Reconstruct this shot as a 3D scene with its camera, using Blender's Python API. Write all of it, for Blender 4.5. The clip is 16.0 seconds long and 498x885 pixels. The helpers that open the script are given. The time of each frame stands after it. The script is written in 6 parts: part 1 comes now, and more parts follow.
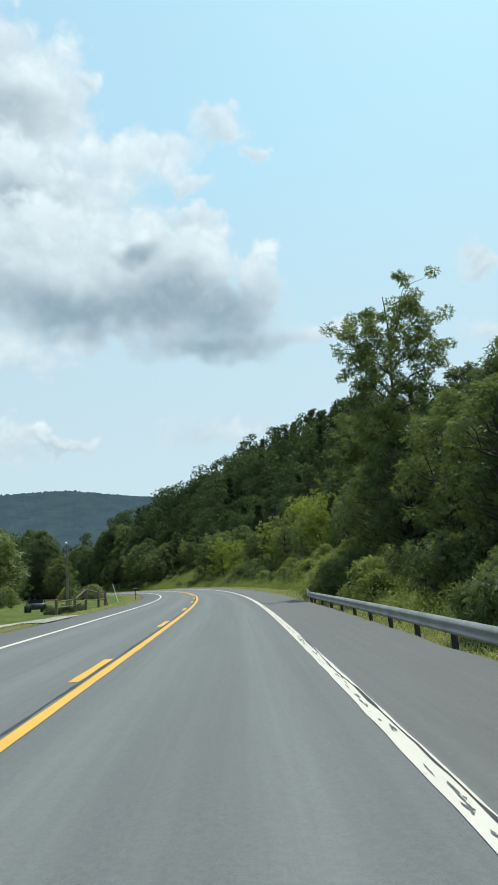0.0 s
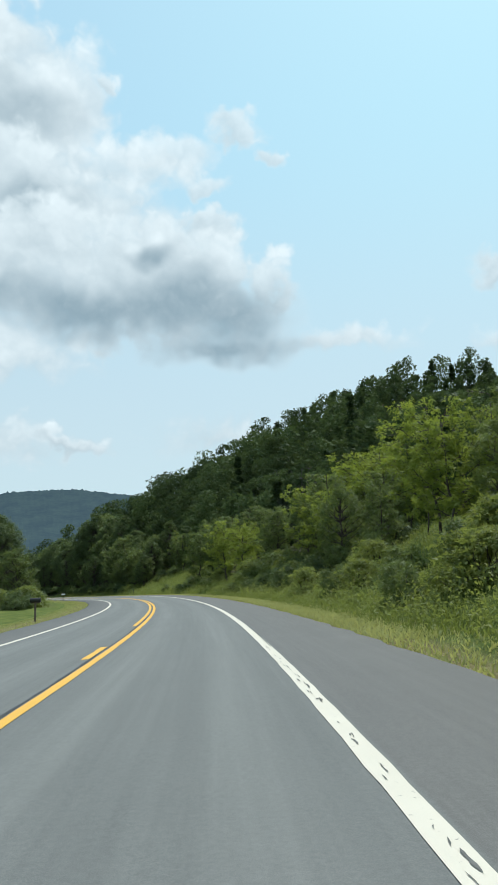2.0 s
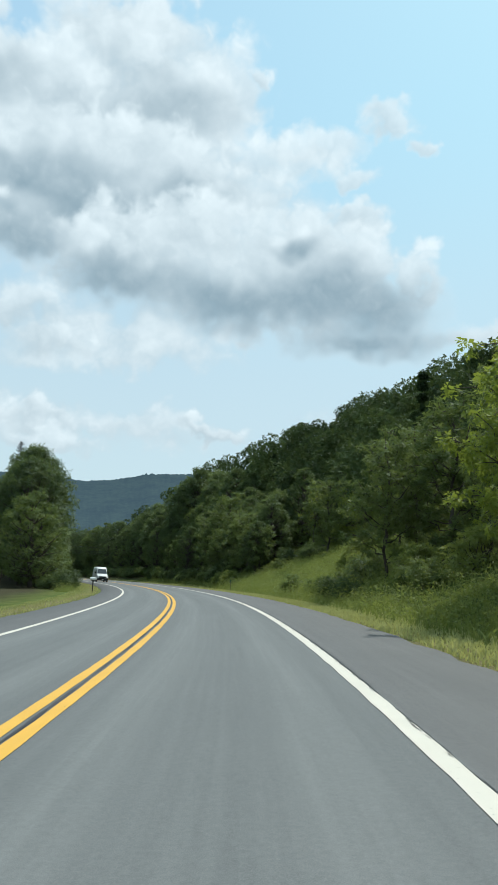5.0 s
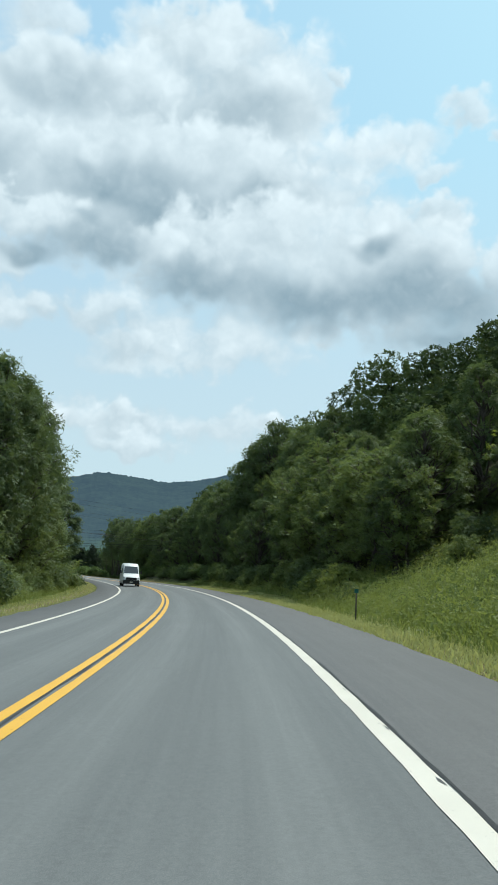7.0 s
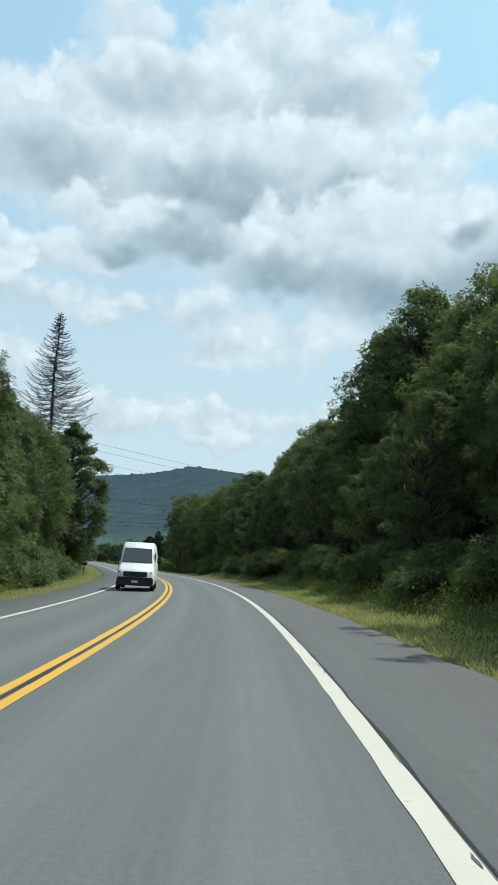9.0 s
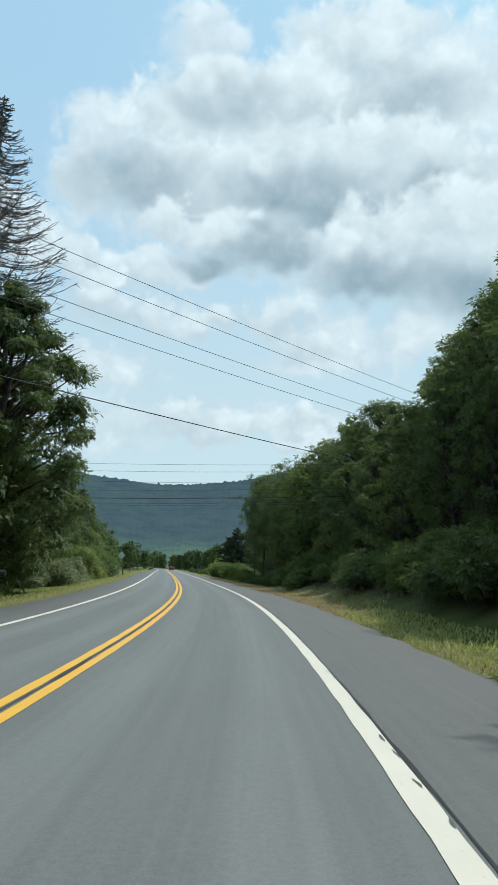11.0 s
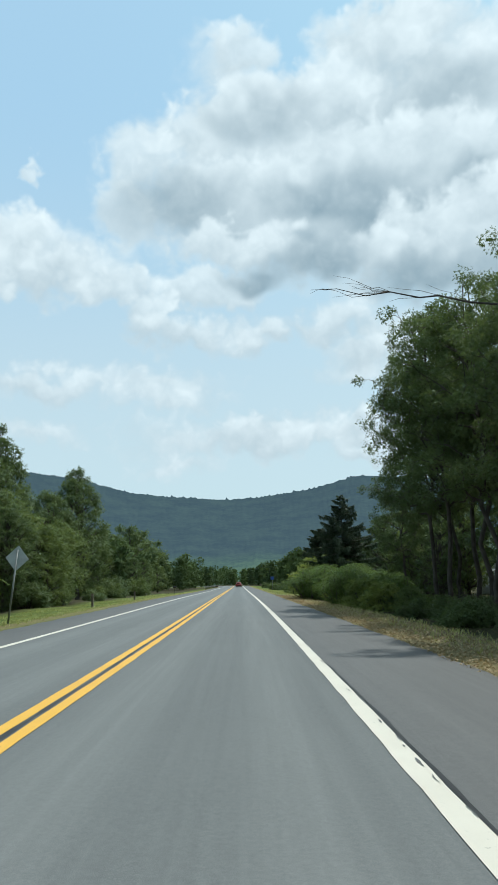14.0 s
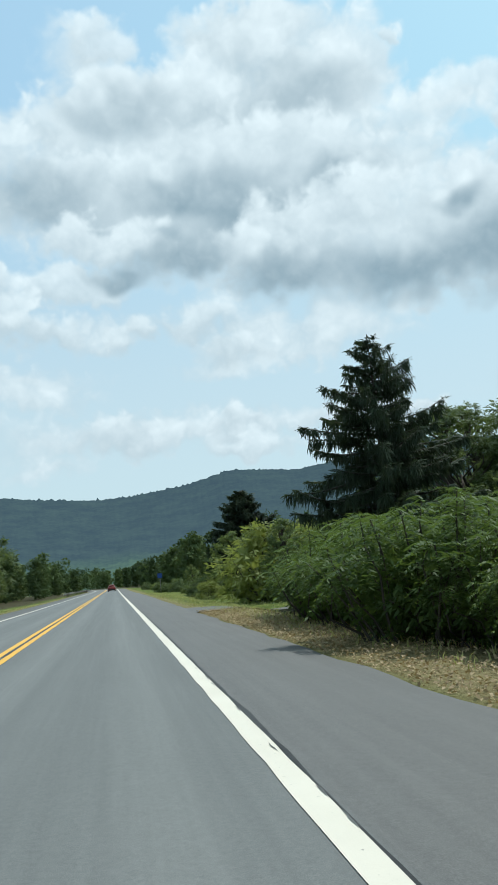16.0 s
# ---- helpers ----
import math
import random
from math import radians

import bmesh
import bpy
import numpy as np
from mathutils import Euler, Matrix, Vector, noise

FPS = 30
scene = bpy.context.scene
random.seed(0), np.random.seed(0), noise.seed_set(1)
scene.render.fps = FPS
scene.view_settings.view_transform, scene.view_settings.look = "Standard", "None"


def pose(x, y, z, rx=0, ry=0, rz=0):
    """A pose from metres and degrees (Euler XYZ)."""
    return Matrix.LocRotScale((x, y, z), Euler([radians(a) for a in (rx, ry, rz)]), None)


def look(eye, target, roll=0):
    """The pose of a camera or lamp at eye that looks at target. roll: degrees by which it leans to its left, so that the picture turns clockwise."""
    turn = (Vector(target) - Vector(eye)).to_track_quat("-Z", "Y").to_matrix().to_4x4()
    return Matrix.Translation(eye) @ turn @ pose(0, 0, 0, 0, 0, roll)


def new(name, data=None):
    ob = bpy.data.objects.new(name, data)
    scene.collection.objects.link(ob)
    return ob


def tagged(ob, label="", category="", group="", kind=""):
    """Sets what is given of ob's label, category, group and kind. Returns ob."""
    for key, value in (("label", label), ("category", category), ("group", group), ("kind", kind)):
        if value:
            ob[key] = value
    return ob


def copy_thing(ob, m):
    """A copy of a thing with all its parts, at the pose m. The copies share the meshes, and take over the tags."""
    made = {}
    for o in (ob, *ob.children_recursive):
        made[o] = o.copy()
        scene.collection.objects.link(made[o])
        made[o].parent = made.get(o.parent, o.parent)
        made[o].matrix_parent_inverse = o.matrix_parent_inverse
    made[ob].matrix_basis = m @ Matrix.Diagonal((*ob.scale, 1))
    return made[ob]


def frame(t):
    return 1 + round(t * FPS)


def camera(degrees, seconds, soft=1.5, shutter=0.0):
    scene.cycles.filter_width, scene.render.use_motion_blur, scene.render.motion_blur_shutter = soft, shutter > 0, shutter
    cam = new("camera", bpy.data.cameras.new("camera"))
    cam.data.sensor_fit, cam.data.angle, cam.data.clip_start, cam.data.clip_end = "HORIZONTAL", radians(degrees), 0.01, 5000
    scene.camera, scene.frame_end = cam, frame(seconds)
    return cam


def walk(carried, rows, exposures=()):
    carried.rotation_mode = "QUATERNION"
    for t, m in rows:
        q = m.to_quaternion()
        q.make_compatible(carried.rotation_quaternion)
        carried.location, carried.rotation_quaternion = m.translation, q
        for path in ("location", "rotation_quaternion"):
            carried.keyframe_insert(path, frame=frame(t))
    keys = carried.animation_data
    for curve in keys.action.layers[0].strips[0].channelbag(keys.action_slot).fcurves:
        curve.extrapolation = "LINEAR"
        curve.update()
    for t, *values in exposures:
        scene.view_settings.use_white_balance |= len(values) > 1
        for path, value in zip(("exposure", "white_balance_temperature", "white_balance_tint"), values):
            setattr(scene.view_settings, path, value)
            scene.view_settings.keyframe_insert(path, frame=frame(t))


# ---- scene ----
cam = camera(36.89, 16.0)
PATH = [
    (0.0, 2.257, 0.030, 1.661, 100.584, 3.309, -0.046),
    (0.5, 2.162, 11.009, 1.752, 100.907, 2.941, -0.650),
    (1.0, 2.017, 22.061, 1.810, 101.297, 2.361, -1.072),
    (1.5, 1.739, 33.243, 1.899, 101.288, 2.092, -0.643),
    (2.0, 1.326, 44.500, 1.932, 100.914, 1.936, 0.443),
    (2.5, 0.661, 55.774, 2.026, 100.527, 1.291, 1.615),
    (3.0, -0.216, 67.079, 2.094, 100.563, 0.281, 2.983),
    (3.5, -1.425, 78.412, 2.135, 100.654, -0.944, 4.678),
    (4.0, -2.862, 89.779, 2.214, 100.553, -1.813, 6.705),
    (4.5, -4.425, 101.159, 2.228, 100.453, -2.366, 8.559),
    (5.0, -6.296, 112.522, 2.278, 100.355, -2.603, 10.240),
    (5.5, -8.502, 123.853, 2.326, 100.269, -2.649, 11.818),
    (6.0, -11.057, 135.129, 2.352, 100.204, -2.629, 13.361),
    (6.5, -13.952, 146.337, 2.345, 100.171, -2.668, 14.938),
    (7.0, -17.008, 157.519, 2.329, 100.169, -2.764, 16.550),
    (7.5, -20.429, 168.655, 2.307, 99.908, -3.132, 18.405),
    (8.0, -24.208, 179.729, 2.279, 99.686, -3.353, 20.301),
    (8.5, -28.364, 190.672, 2.203, 99.521, -3.365, 22.004),
    (9.0, -32.813, 201.506, 2.164, 99.412, -3.169, 23.513),
    (9.5, -37.553, 212.222, 2.130, 99.363, -2.857, 25.000),
    (10.0, -42.594, 222.803, 2.100, 99.375, -2.520, 26.635),
    (10.5, -47.945, 233.233, 2.108, 99.452, -2.252, 28.590),
    (11.0, -53.671, 243.459, 2.069, 99.593, -2.051, 30.866),
    (11.5, -59.721, 253.536, 1.979, 99.588, -1.940, 33.841),
    (12.0, -66.035, 263.431, 1.973, 99.484, -1.873, 36.561),
    (12.5, -72.654, 273.111, 1.925, 99.564, -1.294, 38.169),
    (13.0, -79.433, 282.672, 1.918, 99.838, -0.022, 38.582),
    (13.5, -86.320, 292.110, 1.896, 100.215, 1.216, 37.947),
    (14.0, -93.252, 301.450, 1.889, 100.564, 2.301, 36.655),
    (14.5, -100.190, 310.759, 1.868, 100.664, 3.457, 34.371),
    (15.0, -107.135, 320.000, 1.874, 100.392, 4.931, 31.539),
    (15.5, -114.016, 329.229, 1.844, 99.959, 5.719, 28.881),
    (16.0, -121.013, 338.365, 1.863, 99.713, 5.959, 27.261),
]
walk(cam, [(t, pose(*row)) for t, *row in PATH], exposures=[(0.0, 0.0, 6150, 6), (4.0, 0.0, 6130, 6), (7.0, 0.0, 6060, 4.5), (16.0, 0.0, 6060, 4.5)])

# ---- sun and sky ----
SUN_AZ, SUN_EL = 35.0, 63.0      # degrees clockwise from +y, degrees up
sun_dir = Vector((math.sin(radians(SUN_AZ)) * math.cos(radians(SUN_EL)),
                  math.cos(radians(SUN_AZ)) * math.cos(radians(SUN_EL)), math.sin(radians(SUN_EL))))
sun_data = bpy.data.lights.new("sun", "SUN")
sun_data.energy, sun_data.angle, sun_data.color = 4.0, radians(0.6), (1.0, 0.95, 0.86)
sun = new("sun", sun_data)
sun.matrix_world = look(sun_dir * 100, (0, 0, 0))


class Nodes:
    """A short way to write node trees."""

    def __init__(self, tree):
        self.tree = tree
        tree.nodes.clear()

    def add(self, kind, out=0, **ins):
        n = self.tree.nodes.new(kind)
        if "_operation" in ins:
            n.operation = ins["_operation"]
        if "_data_type" in ins:
            n.data_type = ins["_data_type"]
        if "_blend_type" in ins:
            n.blend_type = ins["_blend_type"]
        for key, v in ins.items():
            if key.startswith("_"):
                continue
            slot = n.inputs[int(key[1:])] if key[0] == "i" and key[1:].isdigit() else n.inputs[key.replace("_", " ")]
            if isinstance(v, bpy.types.NodeSocket):
                self.tree.links.new(v, slot)
            else:
                slot.default_value = v
        return n.outputs[out] if isinstance(out, (int, str)) and len(n.outputs) else n

    def math(self, op, a, b=0.0, c=0.0):
        return self.add("ShaderNodeMath", _operation=op, i0=a, i1=b, i2=c)

    def vec(self, op, a, b=(0, 0, 0)):
        return self.add("ShaderNodeVectorMath", _operation=op, i0=a, i1=b)

    def mix(self, f, a, b, blend="MIX"):
        return self.add("ShaderNodeMix", out=2, _data_type="RGBA", _blend_type=blend, i0=f, i6=a, i7=b)

    def noise(self, v, scale, detail=4.0, rough=0.55, out=0):
        return self.add("ShaderNodeTexNoise", out=out, Vector=v, Scale=scale, Detail=detail, Roughness=rough)

    def ramp(self, v, lo, hi, a=0.0, b=1.0, smooth=True):
        n = self.tree.nodes.new("ShaderNodeMapRange")
        n.interpolation_type = "SMOOTHSTEP" if smooth else "LINEAR"
        self.tree.links.new(v, n.inputs[0])
        for k, x in zip((1, 2, 3, 4), (lo, hi, a, b)):
            n.inputs[k].default_value = x
        return n.outputs[0]


world = bpy.data.worlds.new("world")
scene.world = world
world.use_nodes = True
N = Nodes(world.node_tree)
sky = N.add("ShaderNodeTexSky")
air = sky.node
air.sky_type, air.sun_disc, air.sun_elevation, air.sun_rotation = "NISHITA", False, radians(SUN_EL), radians(SUN_AZ)
air.altitude, air.air_density, air.dust_density, air.ozone_density = 300.0, 1.0, 2.2, 1.0
way = N.add("ShaderNodeTexCoord", out="Generated")
sep = N.tree.nodes.new("ShaderNodeSeparateXYZ")
N.tree.links.new(way, sep.inputs[0])
az0 = N.math("MULTIPLY", N.math("ARCTAN2", N.math("MULTIPLY", sep.outputs[0], -1.0), sep.outputs[1]), 57.296)
el0 = N.math("MULTIPLY", N.math("ARCSINE", sep.outputs[2]), 57.296)
# cumulus: azimuth (to the left of +y), elevation, half width and half height in degrees, painted from the back forwards
BANKS = [(22.6, 29.7, 12.3, 8.4), (12.6, 23.7, 14.7, 5.7), (30.6, 29.0, 11.0, 7.7), (33.0, 29.6, 14.6, 7.0), (22.3, 28.5, 11.8, 9.1),
         (52.2, 24.2, 8.0, 3.0), (21.1, 37.4, 8.4, 3.2), (7.9, 22.3, 8.8, 4.6)]
CROWN_TOPS = [(22.2, 38.6, 8.4, 1.9), (27.1, 34.7, 4.1, 2.9), (13.4, 35.9, 3.9, 3.4), (17.5, 34.0, 7.0, 3.9), (34.3, 35.4, 5.9, 2.5),
              (28.6, 36.0, 5.7, 2.4), (39.3, 33.1, 5.3, 2.3), (44.3, 31.3, 3.6, 2.9), (34.9, 35.0, 6.1, 2.2), (28.6, 35.2, 4.5, 2.2),
              (35.5, 38.5, 3.1, 1.6), (22.9, 37.9, 4.1, 2.0)]
CROWN_SHADE = [(33.6, 35.2, 5.5, 1.7), (23.4, 33.3, 6.9, 2.3), (17.0, 33.9, 5.4, 2.1), (34.2, 33.9, 4.9, 1.8), (33.9, 33.8, 6.3, 2.0),
               (19.0, 34.3, 6.8, 2.8)]
MIDDLE_TOPS = [(0.3, 33.6, 2.8, 1.3), (-2.7, 32.1, 1.2, 1.1), (6.5, 32.1, 5.1, 1.7), (9.7, 30.9, 6.1, 2.3), (25.3, 30.4, 6.5, 4.3),
               (19.0, 29.8, 7.8, 3.0), (12.0, 28.7, 6.0, 2.1), (3.1, 30.0, 2.5, 1.2), (45.3, 28.2, 2.6, 3.0), (37.2, 30.0, 4.5, 1.8),
               (36.4, 29.2, 3.6, 2.2), (32.9, 29.4, 5.2, 2.2), (22.8, 31.2, 6.0, 2.8), (10.5, 36.4, 0.8, 0.8), (52.9, 29.9, 1.2, 0.9)]
MIDDLE_SHADE = [(41.0, 29.0, 6.5, 1.9), (27.3, 28.8, 4.8, 2.3), (24.9, 27.1, 7.2, 2.7), (28.3, 28.4, 6.7, 2.5), (23.1, 27.2, 5.4, 3.1),
                (40.8, 27.7, 6.8, 2.2), (29.2, 28.4, 5.4, 2.1), (16.6, 28.7, 5.3, 1.7)]
LOW_TOPS = [(20.8, 25.3, 6.6, 3.0), (2.1, 26.8, 3.0, 1.4), (15.1, 26.7, 4.2, 2.6), (7.6, 25.3, 4.3, 2.1), (2.0, 24.6, 4.7, 2.1),
            (-2.1, 23.1, 2.3, 2.7), (37.0, 25.5, 6.4, 1.9), (38.6, 22.1, 5.8, 1.9), (55.7, 25.4, 5.9, 2.3), (56.9, 22.9, 4.3, 2.1),
            (50.9, 23.9, 4.5, 1.8), (45.9, 22.6, 3.6, 1.8), (43.6, 20.8, 2.4, 1.7), (24.5, 24.2, 4.4, 2.2)]
LOW_BELLIES = [(30.0, 24.2, 5.7, 1.8), (7.6, 24.6, 2.7, 1.2), (21.9, 22.0, 6.7, 2.0), (12.4, 20.8, 10.0, 2.8), (3.8, 21.5, 8.3, 3.0),
               (0.4, 20.2, 5.8, 2.5), (1.5, 18.1, 8.7, 1.7), (34.8, 22.9, 4.3, 1.3)]
SMALL_PUFFS = [(28.8, 19.4, 4.7, 2.2), (35.6, 18.8, 2.5, 1.9), (33.3, 18.9, 1.4, 1.4), (26.2, 17.2, 4.2, 1.5), (40.4, 18.6, 5.8, 1.7),
               (43.8, 19.4, 2.4, 1.6), (51.4, 15.2, 6.3, 1.7), (35.3, 10.9, 5.9, 1.9), (13.3, 11.0, 2.7, 0.9), (13.6, 11.0, 2.9, 1.0),
               (26.3, 11.0, 4.7, 1.1), (-19.4, 22.5, 2.4, 1.3), (26.3, 9.6, 5.3, 1.2)]
VEILS = [(-8.6, 18.1, 5.9, 1.3), (-19.8, 17.3, 3.1, 1.4), (-7.0, 18.4, 5.7, 1.3), (1.1, 11.3, 7.3, 1.9), (21.0, 11.4, 6.9, 1.4),
         (19.0, 18.2, 8.3, 1.9), (24.5, 18.6, 4.2, 2.8), (21.4, 16.3, 5.9, 1.3), (17.5, 17.2, 6.3, 1.7), (42.9, 15.1, 6.3, 1.3),
         (42.6, 13.9, 6.2, 1.2), (52.5, 11.6, 5.9, 1.3), (41.7, 8.8, 4.3, 1.4), (32.3, 11.3, 8.3, 1.6), (31.6, 10.8, 6.7, 1.7),
         (41.3, 11.1, 6.3, 2.1), (18.0, 10.7, 6.2, 1.7), (27.1, 15.8, 5.0, 1.4), (26.3, 38.5, 5.0, 1.6), (37.2, 37.5, 4.3, 2.2)]
ELSEWHERE = [(-45, 28, 14, 6), (85, 30, 16, 8), (-75, 20, 12, 4), (110, 24, 16, 7), (150, 30, 18, 8), (-110, 32, 16, 8), (-150, 26, 14, 6), (180, 40, 20, 8)]
flat_way = N.add("ShaderNodeCombineXYZ", i0=az0, i1=el0, i2=0.0)


def drift(scale, amount, detail=2.0):
    """Noise that pushes the clouds' outlines about, in degrees."""
    v = N.vec("SUBTRACT", N.noise(way, scale, detail, 0.5, out=1), (0.5, 0.5, 0.5))
    return N.vec("MULTIPLY", v, (amount, amount, 0.0))


spot_in_sky = N.vec("ADD", flat_way, N.vec("ADD", drift(11.0, 4.0), N.vec("ADD", drift(34.0, 2.6, 2.0), drift(95.0, 0.6, 2.0))))
billow = N.tree.nodes.new("ShaderNodeTexVoronoi")
billow.feature, billow.normalize = "SMOOTH_F1", False
N.tree.links.new(N.vec("ADD", way, N.vec("MULTIPLY", N.vec("SUBTRACT", N.noise(way, 30.0, 2.0, 0.5, out=1), (0.5, 0.5, 0.5)), (0.05, 0.05, 0.05))), billow.inputs["Vector"])
for key, x in (("Scale", 26.0), ("Detail", 2.0), ("Roughness", 0.5), ("Smoothness", 0.7)):
    billow.inputs[key].default_value = x
lumps = N.math("SUBTRACT", 0.74, billow.outputs["Distance"])
grain = N.math("SUBTRACT", N.noise(way, 45.0, 5.0, 0.6), 0.5)
cover, lit = None, None


smooth_spot = N.vec("ADD", flat_way, N.vec("ADD", drift(11.0, 4.0), drift(34.0, 1.6, 1.0)))


def puffs(rows, top, bottom, crisp, opacity, swell=0.30, soft=False):
    """Paint puffs over those behind: lit towards the top and the sun, grey below, with crisp tops and soft bases."""
    global cover, lit
    reach = N.math("MULTIPLY_ADD", lumps, swell, 1.12)
    for a, e, ra, re in rows:
        q = N.add("ShaderNodeVectorMath", _operation="MULTIPLY_ADD", i0=smooth_spot if soft else spot_in_sky, i1=(1.0 / ra, 1.0 / re, 0.0), i2=(-a / ra, -e / re, 0.0))
        away = N.add("ShaderNodeVectorMath", out=1, _operation="LENGTH", i0=q)
        up = N.add("ShaderNodeVectorMath", out=1, _operation="DOT_PRODUCT", i0=q, i1=(-0.35, 0.80, 0.0))
        alpha = N.ramp(N.math("SUBTRACT", reach, away), 0.0, crisp, 0.0, opacity)
        tone_here = N.ramp(up, -0.9, 0.75, bottom, top)
        cover = alpha if cover is None else N.add("ShaderNodeMix", i0=alpha, i2=cover, i3=1.0)
        lit = tone_here if lit is None else N.add("ShaderNodeMix", i0=alpha, i2=lit, i3=tone_here)


puffs(VEILS, 0.88, 0.66, 1.0, 0.85, 0.45)
puffs(ELSEWHERE, 0.95, 0.45, 0.7, 0.95)
puffs(BANKS, 0.84, 0.52, 0.55, 0.86, 0.35)
puffs(CROWN_TOPS, 0.96, 0.60, 0.60, 0.85, 0.45)
puffs(CROWN_SHADE, 0.50, 0.26, 1.1, 0.80, 0.15, True)
puffs(MIDDLE_TOPS, 0.96, 0.56, 0.60, 0.80, 0.45)
puffs(MIDDLE_SHADE, 0.36, 0.10, 1.05, 0.86, 0.15, True)
puffs(LOW_TOPS, 0.97, 0.54, 0.55, 0.88, 0.45)
puffs(LOW_BELLIES, 0.22, 0.02, 0.95, 0.92, 0.15, True)
puffs(SMALL_PUFFS, 0.95, 0.42, 0.80, 0.90, 0.45)
away = N.math("MULTIPLY", N.ramp(el0, 44.0, 62.0), 0.45)
alpha = N.math("MAXIMUM", cover, away)
shade = N.math("ADD", lit, N.math("ADD", N.math("MULTIPLY", lumps, 0.26), N.math("MULTIPLY", grain, 0.16)))
tone = N.mix(N.ramp(shade, 0.06, 1.05, smooth=False), (0.31, 0.41, 0.47, 1), (0.885, 0.96, 0.98, 1))
SKY_STRENGTH = 0.1
sky_lit = N.mix(1.0, sky, (SKY_STRENGTH * 0.9, SKY_STRENGTH * 1.08, SKY_STRENGTH * 1.08, 1), "MULTIPLY")
clear = N.mix(N.ramp(az0, -25.0, 55.0), (0.62, 0.93, 1.03, 1), (0.51, 0.74, 0.92, 1))
hazy = N.mix(0.78, sky_lit, N.mix(N.ramp(el0, 8.0, 36.0), (0.71, 0.84, 0.87, 1), clear))
full = N.mix(alpha, hazy, tone)
bg = N.add("ShaderNodeBackground", Color=full, Strength=1.0)
N.add("ShaderNodeOutputWorld", Surface=bg)


# ---- materials ----
def material(name, rough=0.8, metal=0.0):
    m = bpy.data.materials.new(name)
    m.use_nodes = True
    return m, Nodes(m.node_tree)


def finish(n, color, rough=0.8, metal=0.0, bump=None, strength=0.3, spec=0.3, distance=0.05):
    ins = dict(Base_Color=color, Roughness=rough, Metallic=metal)
    if bump is not None:
        ins["Normal"] = n.add("ShaderNodeBump", Height=bump, Strength=strength, Distance=distance)
    p = n.add("ShaderNodeBsdfPrincipled", **ins)
    p.node.inputs["Specular IOR Level"].default_value = spec
    n.add("ShaderNodeOutputMaterial", Surface=p)
    return p


def worn(name, a, b, scale=3.0, rough=0.7, metal=0.0, bump=0.2, fine=40.0, spec=0.3):
    """A painted, metal or wooden surface with broad patches and fine grain."""
    m, n = material(name)
    co = n.add("ShaderNodeTexCoord", out="Object")
    big = n.noise(co, scale, 4.0)
    small = n.noise(co, fine, 3.0)
    f = n.math("ADD", n.math("MULTIPLY", n.ramp(big, 0.3, 0.7), 0.65), n.math("MULTIPLY", small, 0.35))
    finish(n, n.mix(f, (*a, 1), (*b, 1)), rough, metal, small, bump, spec, 0.01)
    return m


def leaf_material(name, dark, light, shine=0.4, patch=0.25, by_tree=False):
    """Leaves: tone varies leaf by leaf, branch by branch and plant by plant; light passes."""
    m, n = material(name)
    geo = n.add("ShaderNodeNewGeometry", out=None)
    pos, isl = geo.outputs["Position"], geo.outputs["Random Per Island"]
    obj = n.add("ShaderNodeObjectInfo", out="Random")
    f = n.math("ADD", n.math("MULTIPLY", isl, 0.36), n.math("ADD", n.math("MULTIPLY", n.ramp(n.noise(pos, patch, 3.0), 0.3, 0.7), 0.4),
                                                           n.math("MULTIPLY", obj, 0.42)))
    if by_tree:
        own = n.tree.nodes.new("ShaderNodeAttribute")
        own.attribute_name = "tone"
        f = n.math("ADD", n.math("MULTIPLY", f, 0.4), n.math("MULTIPLY", own.outputs["Fac"], 0.75))
    col = n.mix(f, (*dark, 1), (*light, 1))
    p = n.add("ShaderNodeBsdfPrincipled", Base_Color=col, Roughness=0.55)
    p.node.inputs["Specular IOR Level"].default_value = 0.04 if by_tree else 0.18
    glow = n.mix(0.5, col, (light[0] * 1.4, light[1] * 1.35, light[2] * 0.65, 1))
    t = n.add("ShaderNodeBsdfTranslucent", Color=glow)
    n.add("ShaderNodeOutputMaterial", Surface=n.add("ShaderNodeMixShader", i0=shine, i1=p, i2=t))
    return m


M_LEAF = leaf_material("leaves_deep_green", (0.044, 0.069, 0.036), (0.126, 0.168, 0.070))
M_LEAF_MID = leaf_material("leaves_mid_green", (0.062, 0.094, 0.038), (0.168, 0.212, 0.074))
M_LEAF_YELLOW = leaf_material("leaves_yellow_green", (0.100, 0.145, 0.034), (0.255, 0.305, 0.062), 0.48)
M_SUMAC = leaf_material("sumac_leaves", (0.034, 0.064, 0.022), (0.118, 0.172, 0.046), 0.40)
M_LEAF_PALE = leaf_material("leaves_silver_green", (0.095, 0.120, 0.062), (0.230, 0.260, 0.150), 0.35)
M_NEEDLE = leaf_material("needles_dark", (0.022, 0.034, 0.024), (0.056, 0.078, 0.046), 0.25)
M_WOODS = leaf_material("far_woods_leaves", (0.015, 0.030, 0.021), (0.090, 0.126, 0.050), 0.24, 0.09, True)
M_GRASS = leaf_material("grass_blades", (0.185, 0.205, 0.075), (0.440, 0.445, 0.200), 0.40, 0.6)
M_WEED = leaf_material("tall_weeds", (0.085, 0.125, 0.036), (0.230, 0.265, 0.080), 0.45, 0.4)
M_STRAW = leaf_material("dry_litter", (0.13, 0.09, 0.05), (0.44, 0.34, 0.20), 0.15, 1.5)
